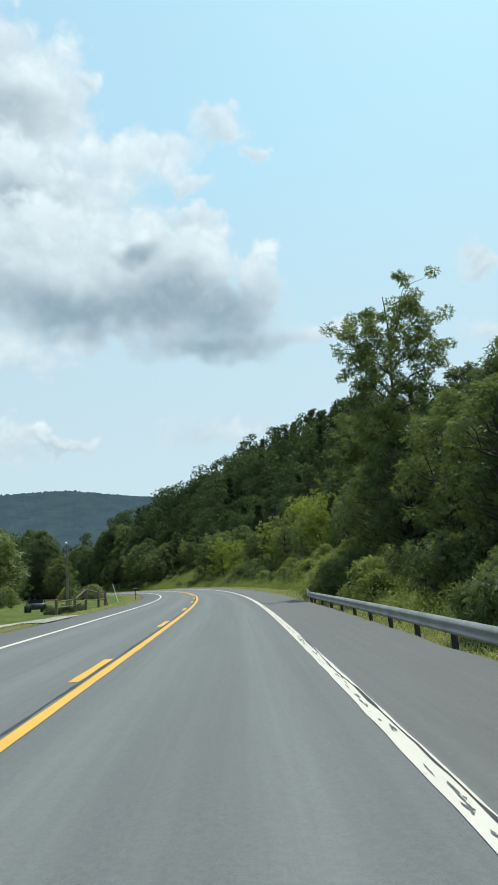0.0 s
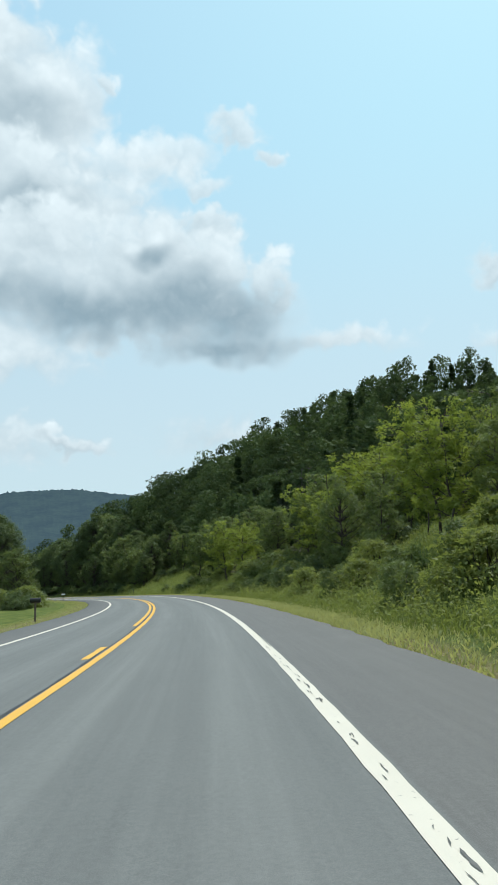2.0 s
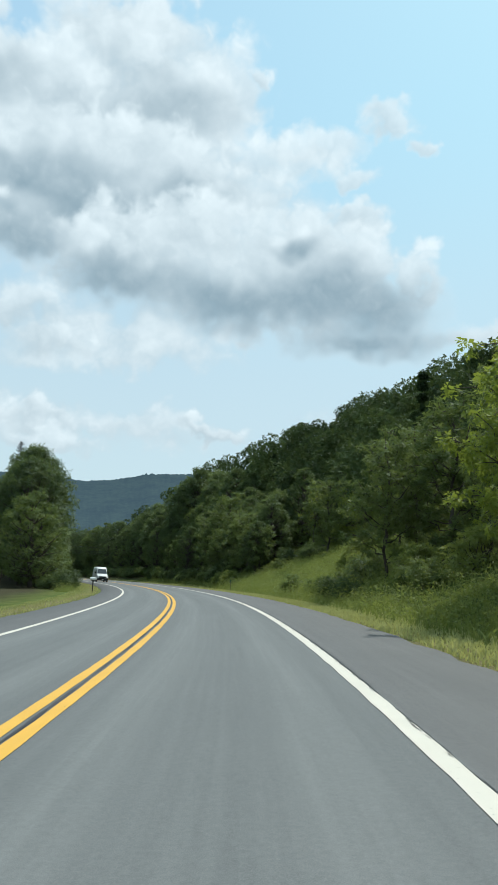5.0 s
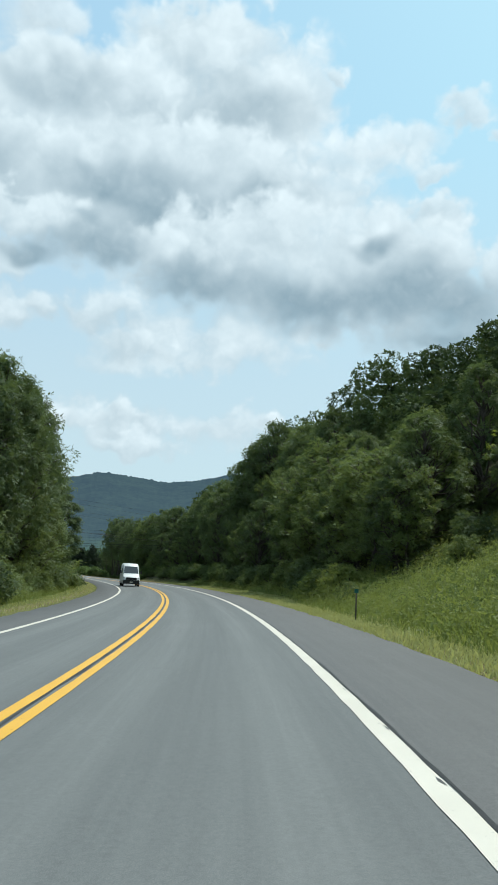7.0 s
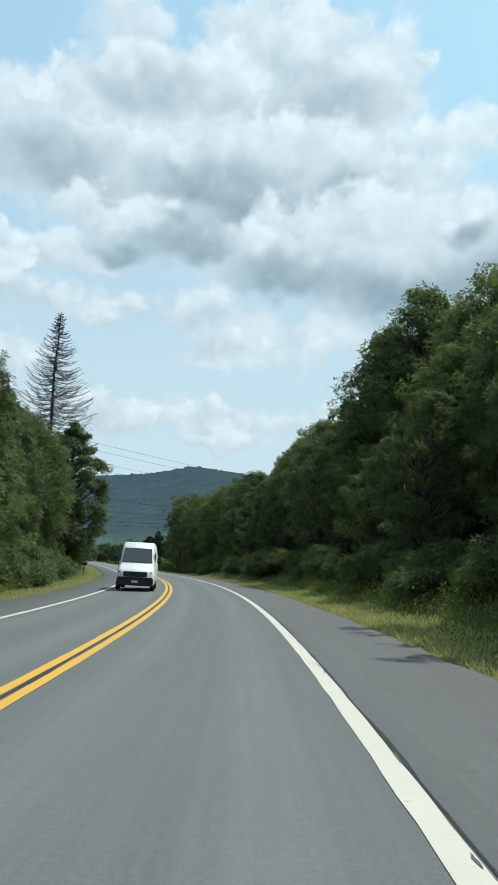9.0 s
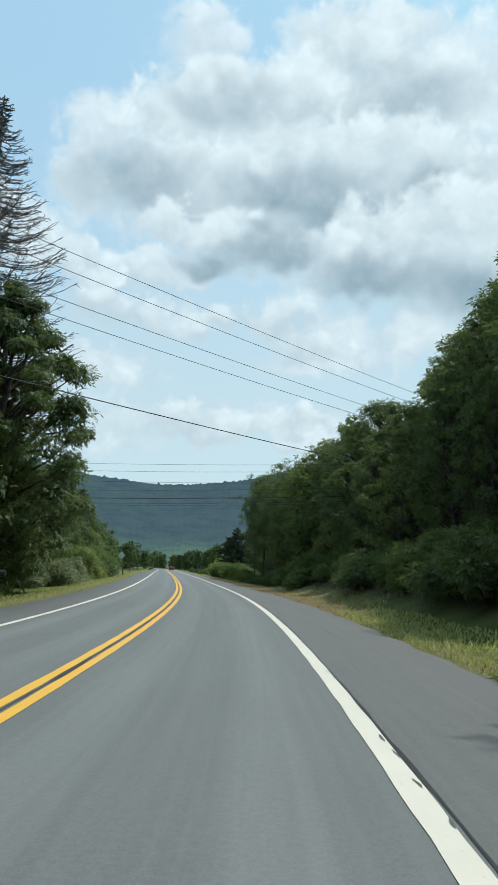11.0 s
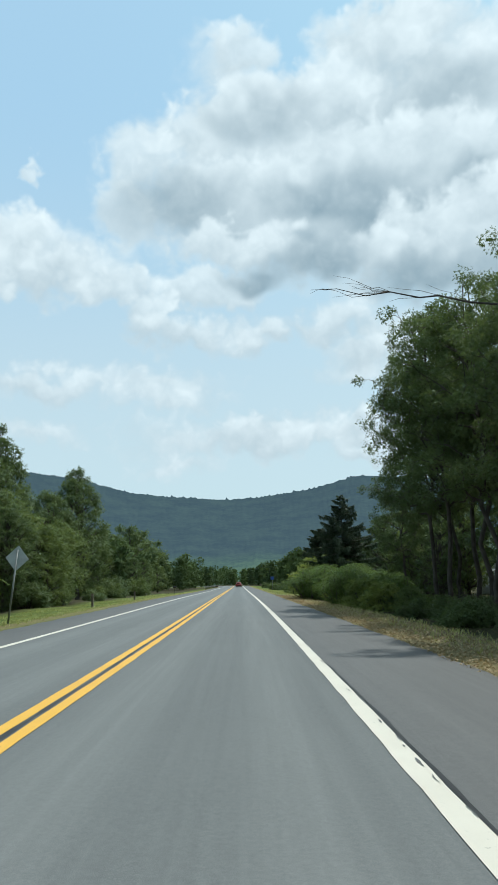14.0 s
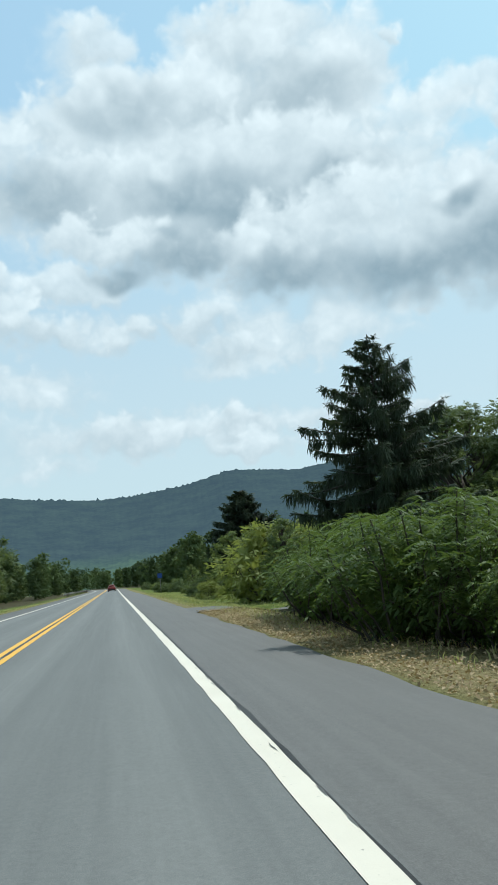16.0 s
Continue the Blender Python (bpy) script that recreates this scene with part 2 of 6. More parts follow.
M_BARK = worn("bark", (0.035, 0.028, 0.022), (0.11, 0.095, 0.08), 1.5, 0.9, bump=0.8, fine=14.0)
M_DEAD = worn("dead_wood", (0.045, 0.040, 0.036), (0.12, 0.11, 0.10), 1.5, 0.9, bump=0.6, fine=18.0)
M_POLE = worn("weathered_pole_wood", (0.10, 0.075, 0.055), (0.20, 0.165, 0.13), 2.0, 0.9, bump=0.5, fine=30.0)
M_STEEL = worn("galvanised_steel", (0.16, 0.165, 0.16), (0.32, 0.325, 0.31), 1.2, 0.5, 0.35, 0.1, 60.0)
M_RUST = worn("weathered_post_steel", (0.035, 0.032, 0.028), (0.10, 0.085, 0.07), 4.0, 0.8, 0.3, 0.3)
M_CABLE = worn("cable_black", (0.010, 0.010, 0.011), (0.03, 0.03, 0.032), 2.0, 0.6)
M_BLACK = worn("black_plastic", (0.012, 0.012, 0.013), (0.03, 0.03, 0.03), 3.0, 0.5)
M_TYRE = worn("tyre_rubber", (0.012, 0.012, 0.012), (0.03, 0.03, 0.028), 6.0, 0.85)
M_WHITE = worn("white_paint", (0.66, 0.67, 0.66), (0.80, 0.80, 0.78), 2.0, 0.4, bump=0.05)
M_BODY = worn("dark_vehicle_paint", (0.015, 0.016, 0.018), (0.04, 0.04, 0.042), 2.0, 0.4)
M_RED = worn("red_lens", (0.30, 0.015, 0.012), (0.42, 0.03, 0.02), 5.0, 0.3)
M_SIGNBACK = worn("bare_sign_aluminium", (0.42, 0.43, 0.44), (0.58, 0.59, 0.60), 3.0, 0.55, 0.2)
M_GREEN_SIGN = worn("green_sign_face", (0.01, 0.07, 0.06), (0.02, 0.11, 0.09), 6.0, 0.5)
M_BLUE_SIGN = worn("blue_sign_face", (0.02, 0.05, 0.22), (0.03, 0.08, 0.30), 6.0, 0.5)
M_ROOF = worn("grey_shingle", (0.16, 0.16, 0.165), (0.30, 0.30, 0.30), 1.0, 0.85, bump=0.5, fine=6.0)
M_SIDING = worn("pale_siding", (0.50, 0.50, 0.48), (0.62, 0.62, 0.59), 1.0, 0.7)
M_GRAVEL = worn("gravel_drive", (0.24, 0.225, 0.20), (0.42, 0.40, 0.36), 0.8, 0.95, bump=0.8, fine=22.0)
M_SEAL = worn("crack_sealant", (0.012, 0.012, 0.013), (0.035, 0.035, 0.036), 3.0, 0.55)

M_SCAR = worn("bare_asphalt_scar", (0.07, 0.07, 0.07), (0.15, 0.15, 0.145), 9.0, 0.85)

M_GLASS, n = material("window_glass")
finish(n, (0.02, 0.025, 0.03, 1), 0.06, 0.0, spec=0.9)


def road_paint(name, a, b):
    """Thermoplastic road paint, scuffed and cracked."""
    m, n = material(name)
    co = n.add("ShaderNodeNewGeometry", out="Position")
    grit = n.noise(co, 90.0, 3.0)
    patch = n.noise(co, 1.3, 4.0)
    chip = n.ramp(n.noise(co, 16.0, 6.0, 0.7), 0.63, 0.70)
    col = n.mix(n.math("ADD", n.math("MULTIPLY", patch, 0.7), n.math("MULTIPLY", grit, 0.3)), (*a, 1), (*b, 1))
    col = n.mix(n.math("MULTIPLY", chip, 0.6), col, (0.10, 0.10, 0.10, 1))
    finish(n, col, 0.6, 0.0, grit, 0.3, 0.3, 0.004)
    return m


M_YELLOW = road_paint("yellow_road_paint", (0.54, 0.29, 0.035), (0.72, 0.42, 0.06))
M_LINE = road_paint("white_road_paint", (0.50, 0.46, 0.39), (0.66, 0.62, 0.535))

# asphalt; uv is (metres across, metres along)
M_ROAD, n = material("aged_asphalt")
uv = n.add("ShaderNodeUVMap")
sp = n.tree.nodes.new("ShaderNodeSeparateXYZ")
n.tree.links.new(uv, sp.inputs[0])
across = sp.outputs[0]
co = n.add("ShaderNodeNewGeometry", out="Position")
stone = n.noise(co, 130.0, 2.0, 0.7)
blotch = n.noise(co, 0.55, 5.0, 0.6)
stretch = n.noise(n.vec("MULTIPLY", uv, (2.2, 0.035, 1.0)), 1.0, 4.0, 0.6)
lane = n.math("ABSOLUTE", n.math("SUBTRACT", n.math("ABSOLUTE", across), 1.75))
track = n.ramp(n.math("ABSOLUTE", n.math("SUBTRACT", lane, 0.85)), 0.05, 0.55, 1.0, 0.0)
f = n.math("ADD", n.math("MULTIPLY", stretch, 0.5), n.math("ADD", n.math("MULTIPLY", blotch, 0.25), n.math("MULTIPLY", track, 0.30)))
lane_col = n.mix(f, (0.080, 0.086, 0.087, 1), (0.160, 0.167, 0.163, 1))
should_col = n.mix(n.math("ADD", n.math("MULTIPLY", blotch, 0.5), n.math("MULTIPLY", stretch, 0.5)), (0.070, 0.070, 0.070, 1), (0.118, 0.117, 0.115, 1))
is_sh = n.math("MAXIMUM", n.ramp(across, 3.62, 3.66), n.ramp(across, -3.42, -3.46))
col = n.mix(is_sh, lane_col, should_col)
speck = n.ramp(stone, 0.35, 0.75)
col = n.mix(n.math("MULTIPLY", speck, 0.35), col, (0.24, 0.24, 0.23, 1))
grain = n.noise(co, 22.0, 5.0, 0.75)
col = n.mix(n.ramp(grain, 0.32, 0.68, 0.0, 0.32), col, n.mix(1.0, col, (0.55, 0.55, 0.56, 1), "MULTIPLY"))
streak = n.noise(n.vec("MULTIPLY", uv, (7.0, 0.12, 1.0)), 1.0, 5.0, 0.65)
col = n.mix(n.ramp(streak, 0.35, 0.7, 0.0, 0.35), col, n.mix(1.0, col, (1.35, 1.35, 1.33, 1), "MULTIPLY"))
patch = n.ramp(n.noise(co, 0.9, 6.0, 0.7), 0.66, 0.74)
col = n.mix(n.math("MULTIPLY", patch, 0.22), col, (0.05, 0.05, 0.052, 1))
finish(n, col, 0.78, 0.0, stone, 0.35, 0.35, 0.006)

# ground: mown verge, rough grass, forest floor
M_GROUND, n = material("grassy_ground")
co = n.add("ShaderNodeNewGeometry", out="Position")
uv = n.add("ShaderNodeUVMap")
sp = n.tree.nodes.new("ShaderNodeSeparateXYZ")
n.tree.links.new(uv, sp.inputs[0])
fine = n.noise(co, 9.0, 5.0, 0.7)
mid = n.noise(co, 0.8, 4.0, 0.6)
big = n.noise(co, 0.07, 3.0)
green = n.mix(n.ramp(mid, 0.3, 0.7), (0.070, 0.105, 0.022, 1), (0.150, 0.175, 0.045, 1))
dry = n.mix(n.ramp(fine, 0.3, 0.7), (0.15, 0.12, 0.055, 1), (0.30, 0.26, 0.14, 1))
soil = n.mix(n.ramp(fine, 0.3, 0.7), (0.030, 0.026, 0.016, 1), (0.085, 0.080, 0.040, 1))
edge = n.math("ABSOLUTE", n.math("SUBTRACT", n.math("ABSOLUTE", sp.outputs[0]), 6.2))
base = n.mix(n.math("MULTIPLY", n.ramp(n.math("ADD", edge, n.math("MULTIPLY", fine, 0.8)), 0.5, 1.5, 1.0, 0.0), 0.8), green, dry)
woods = n.tree.nodes.new("ShaderNodeAttribute")
woods.attribute_name = "woods"
base = n.mix(woods.outputs["Fac"], base, soil)
litter = n.tree.nodes.new("ShaderNodeAttribute")
litter.attribute_name = "litter"
base = n.mix(litter.outputs["Fac"], base, dry)
base = n.mix(n.math("MULTIPLY", fine, 0.4), base, n.mix(1.0, base, (0.45, 0.45, 0.4, 1), "MULTIPLY"))
finish(n, base, 0.95, 0.0, fine, 0.9, 0.1, 0.12)

# far mountains; haze of miles of summer air put in as blue emission
M_FAR, n = material("wooded_ridge_haze_glow")
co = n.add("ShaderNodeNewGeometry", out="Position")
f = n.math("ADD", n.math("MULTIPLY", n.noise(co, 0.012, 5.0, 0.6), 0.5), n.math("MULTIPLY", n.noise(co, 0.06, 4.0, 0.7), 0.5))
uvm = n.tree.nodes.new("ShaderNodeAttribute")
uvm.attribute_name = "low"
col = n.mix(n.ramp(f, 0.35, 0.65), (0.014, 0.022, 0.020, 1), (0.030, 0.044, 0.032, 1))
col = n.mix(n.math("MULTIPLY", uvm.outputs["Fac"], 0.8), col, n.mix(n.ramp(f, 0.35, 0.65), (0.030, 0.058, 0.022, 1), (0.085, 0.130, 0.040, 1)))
# the blue glow stands in for haze; the wooded ridge itself gives no light
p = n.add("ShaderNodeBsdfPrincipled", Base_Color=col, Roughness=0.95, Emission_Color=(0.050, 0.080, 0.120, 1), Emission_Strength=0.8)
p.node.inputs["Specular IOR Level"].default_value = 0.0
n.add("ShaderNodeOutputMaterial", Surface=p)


# ---- the road's line: metres along s, metres to the right of the yellow lines ----
S0, S1 = -80, 960
KAPPA = [-3, -3, 135, 190, 270, 244, 225, 264, 233, 27, 13, 1, 1, -3, -3, -3, 30, 140, 170]   # 1e-5 per metre, every 40 m from -40
RISE = [0.0, 0.5, 0.7, 0.95, 0.73, 0.59, 0.55, 0.6, 0.47, 0.39, 0.33, 0.28, 0.24]            # every 60 m from -40
BANK = [-0.46, -0.6, 2.12, 2.56, 2.0, 1.58, -1.15, -1.72, -1.2, -0.85, -0.66, -0.55, -0.49]    # degrees, every 60 m
SS = np.arange(S0, S1 + 1, 1.0)
_k = np.interp(SS, np.arange(-40, 681, 40), np.array(KAPPA) * 1e-5)
_h = np.concatenate([[0], np.cumsum((_k[1:] + _k[:-1]) / 2)])
_h += radians(0.76) - _h[-S0]
_mid = (_h[1:] + _h[:-1]) / 2
_x, _y = np.concatenate([[0], np.cumsum(-np.sin(_mid))]), np.concatenate([[0], np.cumsum(np.cos(_mid))])
_x, _y = _x - _x[-S0], _y - _y[-S0]
_box = np.ones(41) / 41
_z = np.convolve(np.pad(np.interp(SS, np.arange(-40, 681, 60), RISE), 20, mode="edge"), _box, "valid")
_b = np.convolve(np.pad(np.interp(SS, np.arange(-40, 681, 60), np.radians(BANK)), 20, mode="edge"), _box, "valid")


def heading(s):
    return np.interp(s, SS, _h)


def road_z(s, lat):
    return np.interp(s, SS, _z) + np.clip(lat, -6, 6.5) * np.tan(np.interp(s, SS, _b))


def xy(s, lat):
    h = heading(s)
    return np.interp(s, SS, _x) + lat * np.cos(h), np.interp(s, SS, _y) + lat * np.sin(h)


def step(v, a, b):
    u = np.clip((v - a) / (b - a), 0, 1)
    return u * u * (3 - 2 * u)


EDGE_R, EDGE_L = 5.75, -5.25


def ground_z(s, lat):
    """Height of the ground: a steep wooded hill rises beyond the right verge as far as the end of the bend."""
    s, lat = np.asarray(s, float), np.asarray(lat, float)
    z = road_z(s, lat) - 0.05
    hill = 1 - step(s, 285, 350)
    out = np.maximum(lat - 6.6, 0)
    slope = 0.30 + 0.26 * step(s, 120, 225)
    rise = np.where(out < 2.5, 0.12 * out * out, 0.75 + np.minimum(out - 2.5, 8) * 0.45 + np.maximum(out - 10.5, 0) * slope)
    rise = rise - np.maximum(out - 66, 0) * 0.22 * (1 - step(s, 215, 250))
    rise = np.minimum(rise, 62 + 0.05 * out)
    rise *= hill * (1 - 0.9 * step(lat, 180, 330))
    dip = -0.35 * step(out, 0.5, 3) * (1 - hill)
    left = np.maximum(-lat - 6.0, 0)
    z = z + rise + dip - 0.25 * step(left, 0.2, 3)
    z = z - 0.30 * step(lat, 5.7, 6.3) * (1 - step(s, 46, 60))
    z += 0.10 * np.sin(s * 0.31 + lat * 0.7) * step(np.abs(lat), 7, 14) + 0.06 * np.sin(s * 0.9) * step(np.abs(lat), 6.5, 9)
    return z


def spot(s, lat, up=0.0):
    x, y = xy(s, lat)
    return Vector((float(x), float(y), float(ground_z(s, lat)) + up))


def stand(s, lat, scale=1.0, turn=None, up=0.0, tall=1.0):
    """A pose on the ground; turn in degrees from the road's direction."""
    p = spot(s, lat, up)
    rz = float(heading(s)) + radians(turn if turn is not None else 0.0)
    return Matrix.Translation(p) @ Matrix.Rotation(rz, 4, "Z") @ Matrix.Diagonal((scale, scale, scale * tall, 1))


# ---- mesh helpers ----
def mesh_of(name, verts, quads=None, tris=None, mats=(), smooth=False, uv=None):
    """A mesh from numpy arrays of corners, four-sided and three-sided faces."""
    me = bpy.data.meshes.new(name)
    verts = np.asarray(verts, np.float32).reshape(-1, 3)
    q = np.zeros((0, 4), np.int32) if quads is None or len(quads) == 0 else np.asarray(quads, np.int32)
    t = np.zeros((0, 3), np.int32) if tris is None or len(tris) == 0 else np.asarray(tris, np.int32)
    me.vertices.add(len(verts))
    me.vertices.foreach_set("co", verts.ravel())
    loops = np.concatenate([q.ravel(), t.ravel()]).astype(np.int32)
    me.loops.add(len(loops))
    me.loops.foreach_set("vertex_index", loops)
    starts = np.concatenate([np.arange(len(q)) * 4, len(q) * 4 + np.arange(len(t)) * 3]).astype(np.int32)
    me.polygons.add(len(starts))
    me.polygons.foreach_set("loop_start", starts)
    if smooth:
        me.polygons.foreach_set("use_smooth", np.ones(len(starts), bool))
    if uv is not None:
        lay = me.uv_layers.new(name="UVMap")
        lay.data.foreach_set("uv", np.asarray(uv, np.float32)[loops].ravel())
    for m in mats:
        me.materials.append(m)
    me.update()
    me.validate()
    return me


def grid_quads(nu, nv):
    i = np.arange((nu - 1) * (nv - 1))
    a = (i // (nv - 1)) * nv + i % (nv - 1)
    return np.stack([a, a + nv, a + nv + 1, a + 1], 1)


class Heap:
    """Collects pieces of geometry for one mesh."""

    def __init__(self):
        self.v, self.q, self.t, self.n = [], [], [], 0

    def add(self, v, q=None, t=None):
        v = np.asarray(v, float).reshape(-1, 3)
        if q is not None and len(q):
            self.q.append(np.asarray(q, int) + self.n)
        if t is not None and len(t):
            self.t.append(np.asarray(t, int) + self.n)
        self.v.append(v)
        self.n += len(v)

    def tube(self, pts, radii, sides=6):
        pts = np.asarray(pts, float)
        d = np.gradient(pts, axis=0)
        d /= np.linalg.norm(d, axis=1)[:, None] + 1e-9
        up = np.where(np.abs(d[:, 2:3]) > 0.9, np.array([[1.0, 0, 0]]), np.array([[0, 0, 1.0]]))
        a = np.cross(d, up)
        a /= np.linalg.norm(a, axis=1)[:, None] + 1e-9
        b = np.cross(d, a)
        th = np.linspace(0, 2 * np.pi, sides, endpoint=False)
        ring = a[:, None] * np.cos(th)[None, :, None] + b[:, None] * np.sin(th)[None, :, None]
        v = pts[:, None] + ring * np.asarray(radii, float)[:, None, None]
        k = len(pts)
        i = np.arange(k - 1)[:, None] * sides
        j = np.arange(sides)[None]
        q = np.stack([i + j, i + (j + 1) % sides, i + sides + (j + 1) % sides, i + sides + j], -1).reshape(-1, 4)
        self.add(v, q)

    def box(self, x0, x1, y0, y1, z0, z1):
        v = [(x, y, z) for z in (z0, z1) for y in (y0, y1) for x in (x0, x1)]
        self.add(v, [(0, 2, 3, 1), (4, 5, 7, 6), (0, 1, 5, 4), (2, 6, 7, 3), (0, 4, 6, 2), (1, 3, 7, 5)])

    def leaves(self, pos, nrm, length, width, rng, droop=0.25, along=None):
        """Diamond leaves, a little folded, at pos."""
        k = len(pos)
        nrm = nrm / (np.linalg.norm(nrm, axis=1)[:, None] + 1e-9)
        r = rng.normal(size=(k, 3)) if along is None else along
        t = r - nrm * (r * nrm).sum(1)[:, None]
        t /= np.linalg.norm(t, axis=1)[:, None] + 1e-9
        b = np.cross(nrm, t)
        L = (length * rng.uniform(0.65, 1.3, k))[:, None]
        W = L * (width / length)
        fold = nrm * W * droop
        v = np.stack([pos - t * L / 2, pos + b * W / 2 + fold, pos + t * L / 2, pos - b * W / 2 + fold], 1)
        self.add(v, np.arange(4 * k).reshape(k, 4))

    def sprigs(self, pos, along, nrm, length, width, rng, fan=0.8):
        """Sprigs of three narrow leaflets that fan out from a stem point."""
        k = len(pos)
        t = along / (np.linalg.norm(along, axis=1)[:, None] + 1e-9)
        b = np.cross(nrm, t)
        b /= np.linalg.norm(b, axis=1)[:, None] + 1e-9
        L = (length * rng.uniform(0.6, 1.25, k))[:, None]
        W = L * (width / length)
        for a in (-fan, 0.0, fan):
            ang = (a + rng.normal(size=k) * 0.22)[:, None]
            d, side = t * np.cos(ang) + b * np.sin(ang), b * np.cos(ang) - t * np.sin(ang)
            start = pos + t * L * (0.25 if a == 0.0 else 0.0)
            lf = L * (1.0 if a == 0.0 else 0.82)
            sag = np.array([0, 0, -0.22]) * lf * rng.uniform(0.0, 1.0, (k, 1))
            v = np.stack([start, start + d * lf * 0.62 + side * W * 0.5, start + d * lf - side * W * 0.35 + sag], 1)
            self.add(v, None, np.arange(3 * k).reshape(k, 3))

    def mesh(self, name, *mats, smooth=False):
        return mesh_of(name, np.concatenate(self.v), np.concatenate(self.q) if self.q else None,
                       np.concatenate(self.t) if self.t else None, mats, smooth)


def from_bm(name, bm, *mats, smooth=False):
    me = bpy.data.meshes.new(name)
    bm.to_mesh(me)
    bm.free()
    for m in mats:
        me.materials.append(m)
    if smooth:
        for p in me.polygons:
            p.use_smooth = True
    return me


def part(name, mesh, parent, label=""):
    ob = new(name, mesh)
    ob.parent = parent
    if label:
        tagged(ob, label=label)
    return ob


def bevel_box(name, mat, x0, x1, y0, y1, z0, z1, r=0.02):
    bm = bmesh.new()
    bmesh.ops.create_cube(bm, size=1)
    for v in bm.verts:
        v.co = Vector(((x0 + x1) / 2 + v.co.x * (x1 - x0), (y0 + y1) / 2 + v.co.y * (y1 - y0), (z0 + z1) / 2 + v.co.z * (z1 - z0)))
    if r:
        bmesh.ops.bevel(bm, geom=bm.edges[:], offset=r, segments=2, affect="EDGES")
    return from_bm(name, bm, mat)


# ---- ground and road ----
def build_ground():
    s = np.concatenate([np.arange(S0, 470, 3.0), np.arange(470, S1, 8.0)])
    right = [5.4, 5.75, 6.2, 6.6, 7.2, 8, 9, 10.5, 12, 14, 17, 20, 24, 29, 35, 43, 52, 64, 80, 100, 125, 150, 180, 220, 270, 340, 500]
    left = [-4.9, -5.25, -5.7, -6.2, -6.8, -7.6, -8.6, -10, -12, -15, -19, -24, -30, -40, -55, -75, -100, -135, -180, -240, -300]
    for name, lats in (("ground", right), ("ground", left[::-1])):
        ls = np.array(lats, float)
        g_s, g_l = np.meshgrid(s, ls, indexing="ij")
        x, y = xy(g_s, g_l)
        z = ground_z(g_s, g_l)
        near = np.abs(g_l) < 5.5
        z = np.where(near, z - 0.10, z)
        rim = np.abs(g_l) >= (480 if lats is right else 290)
        z = np.where(rim, -6.0, z)
        me = mesh_of(name, np.stack([x, y, z], -1), grid_quads(len(s), len(ls))[:, ::-1], mats=(M_GROUND,), smooth=True,
                     uv=np.stack([g_l.ravel(), g_s.ravel()], 1))
        wood = np.where(g_l > 0, np.where((g_s > 196) & (g_s < 402), step(g_l, 7.2, 9.5), step(g_l, 10, 15)), step(-g_l, 8.5, 12))
        open_bank = ((g_l > 0) & (g_l < 27) & (((g_s > 44) & (g_s < 120)) | ((g_s > 155) & (g_s < 205)))) | ((g_l < 0) & (g_s < 135) & (g_l > -34)) \
            | ((g_l < 0) & (g_s > 340) & (g_s < 470) & (g_l > -13)) | ((g_l > 0) & (g_s > 403) & (g_s < 470) & (g_l < 24))
        wood = np.where(open_bank, 0.0, wood)
        wood = np.where(g_l < -50, wood * (1 - 0.85 * step(-g_l, 50, 75)), wood)
        lit = np.where((g_l > 5.8) & (g_l < 9.0), step(g_s, 275, 300) * (1 - step(g_s, 396, 408)), 0.0)
        a = me.attributes.new("woods", "FLOAT", "POINT")
        a.data.foreach_set("value", wood.ravel().astype(np.float32))
        a = me.attributes.new("litter", "FLOAT", "POINT")
        a.data.foreach_set("value", lit.ravel().astype(np.float32))
        tagged(new(name, me), "rough grass and forest floor beside the road" if lats is right else "mown lawn and rough grass beside the road", "ground", kind="structure")
    # the plain that carries on to the horizon
    th = np.linspace(0, 2 * np.pi, 73)[:-1]
    v = [(-70, 270, -6.2)] + [(-70 + 4800 * math.cos(a), 270 + 4800 * math.sin(a), -6.2) for a in th]
    t = [(0, 1 + i, 1 + (i + 1) % 72) for i in range(72)]
    me = mesh_of("ground_plain", v, None, t, (M_GROUND,), uv=np.array([(900.0, 900.0)] * len(v)))
    a = me.attributes.new("woods", "FLOAT", "POINT")
    a.data.foreach_set("value", np.zeros(len(v), np.float32))
    a = me.attributes.new("litter", "FLOAT", "POINT")
    a.data.foreach_set("value", np.zeros(len(v), np.float32))
    tagged(new("ground_plain", me), "flat green valley floor reaching the horizon", "ground", kind="structure")


def strip(s, lat_a, lat_b, up):
    """A thin ribbon that follows the road between two offsets."""
    x0, y0 = xy(s, lat_a)
    x1, y1 = xy(s, lat_b)
    v = np.stack([np.stack([x0, y0, road_z(s, lat_a) + up], -1), np.stack([x1, y1, road_z(s, lat_b) + up], -1)], 1)
    uv = np.stack([np.stack([lat_a + 0 * s, s], -1), np.stack([lat_b + 0 * s, s], -1)], 1)
    return v.reshape(-1, 3), grid_quads(len(s), 2)[:, ::-1], uv.reshape(-1, 2)


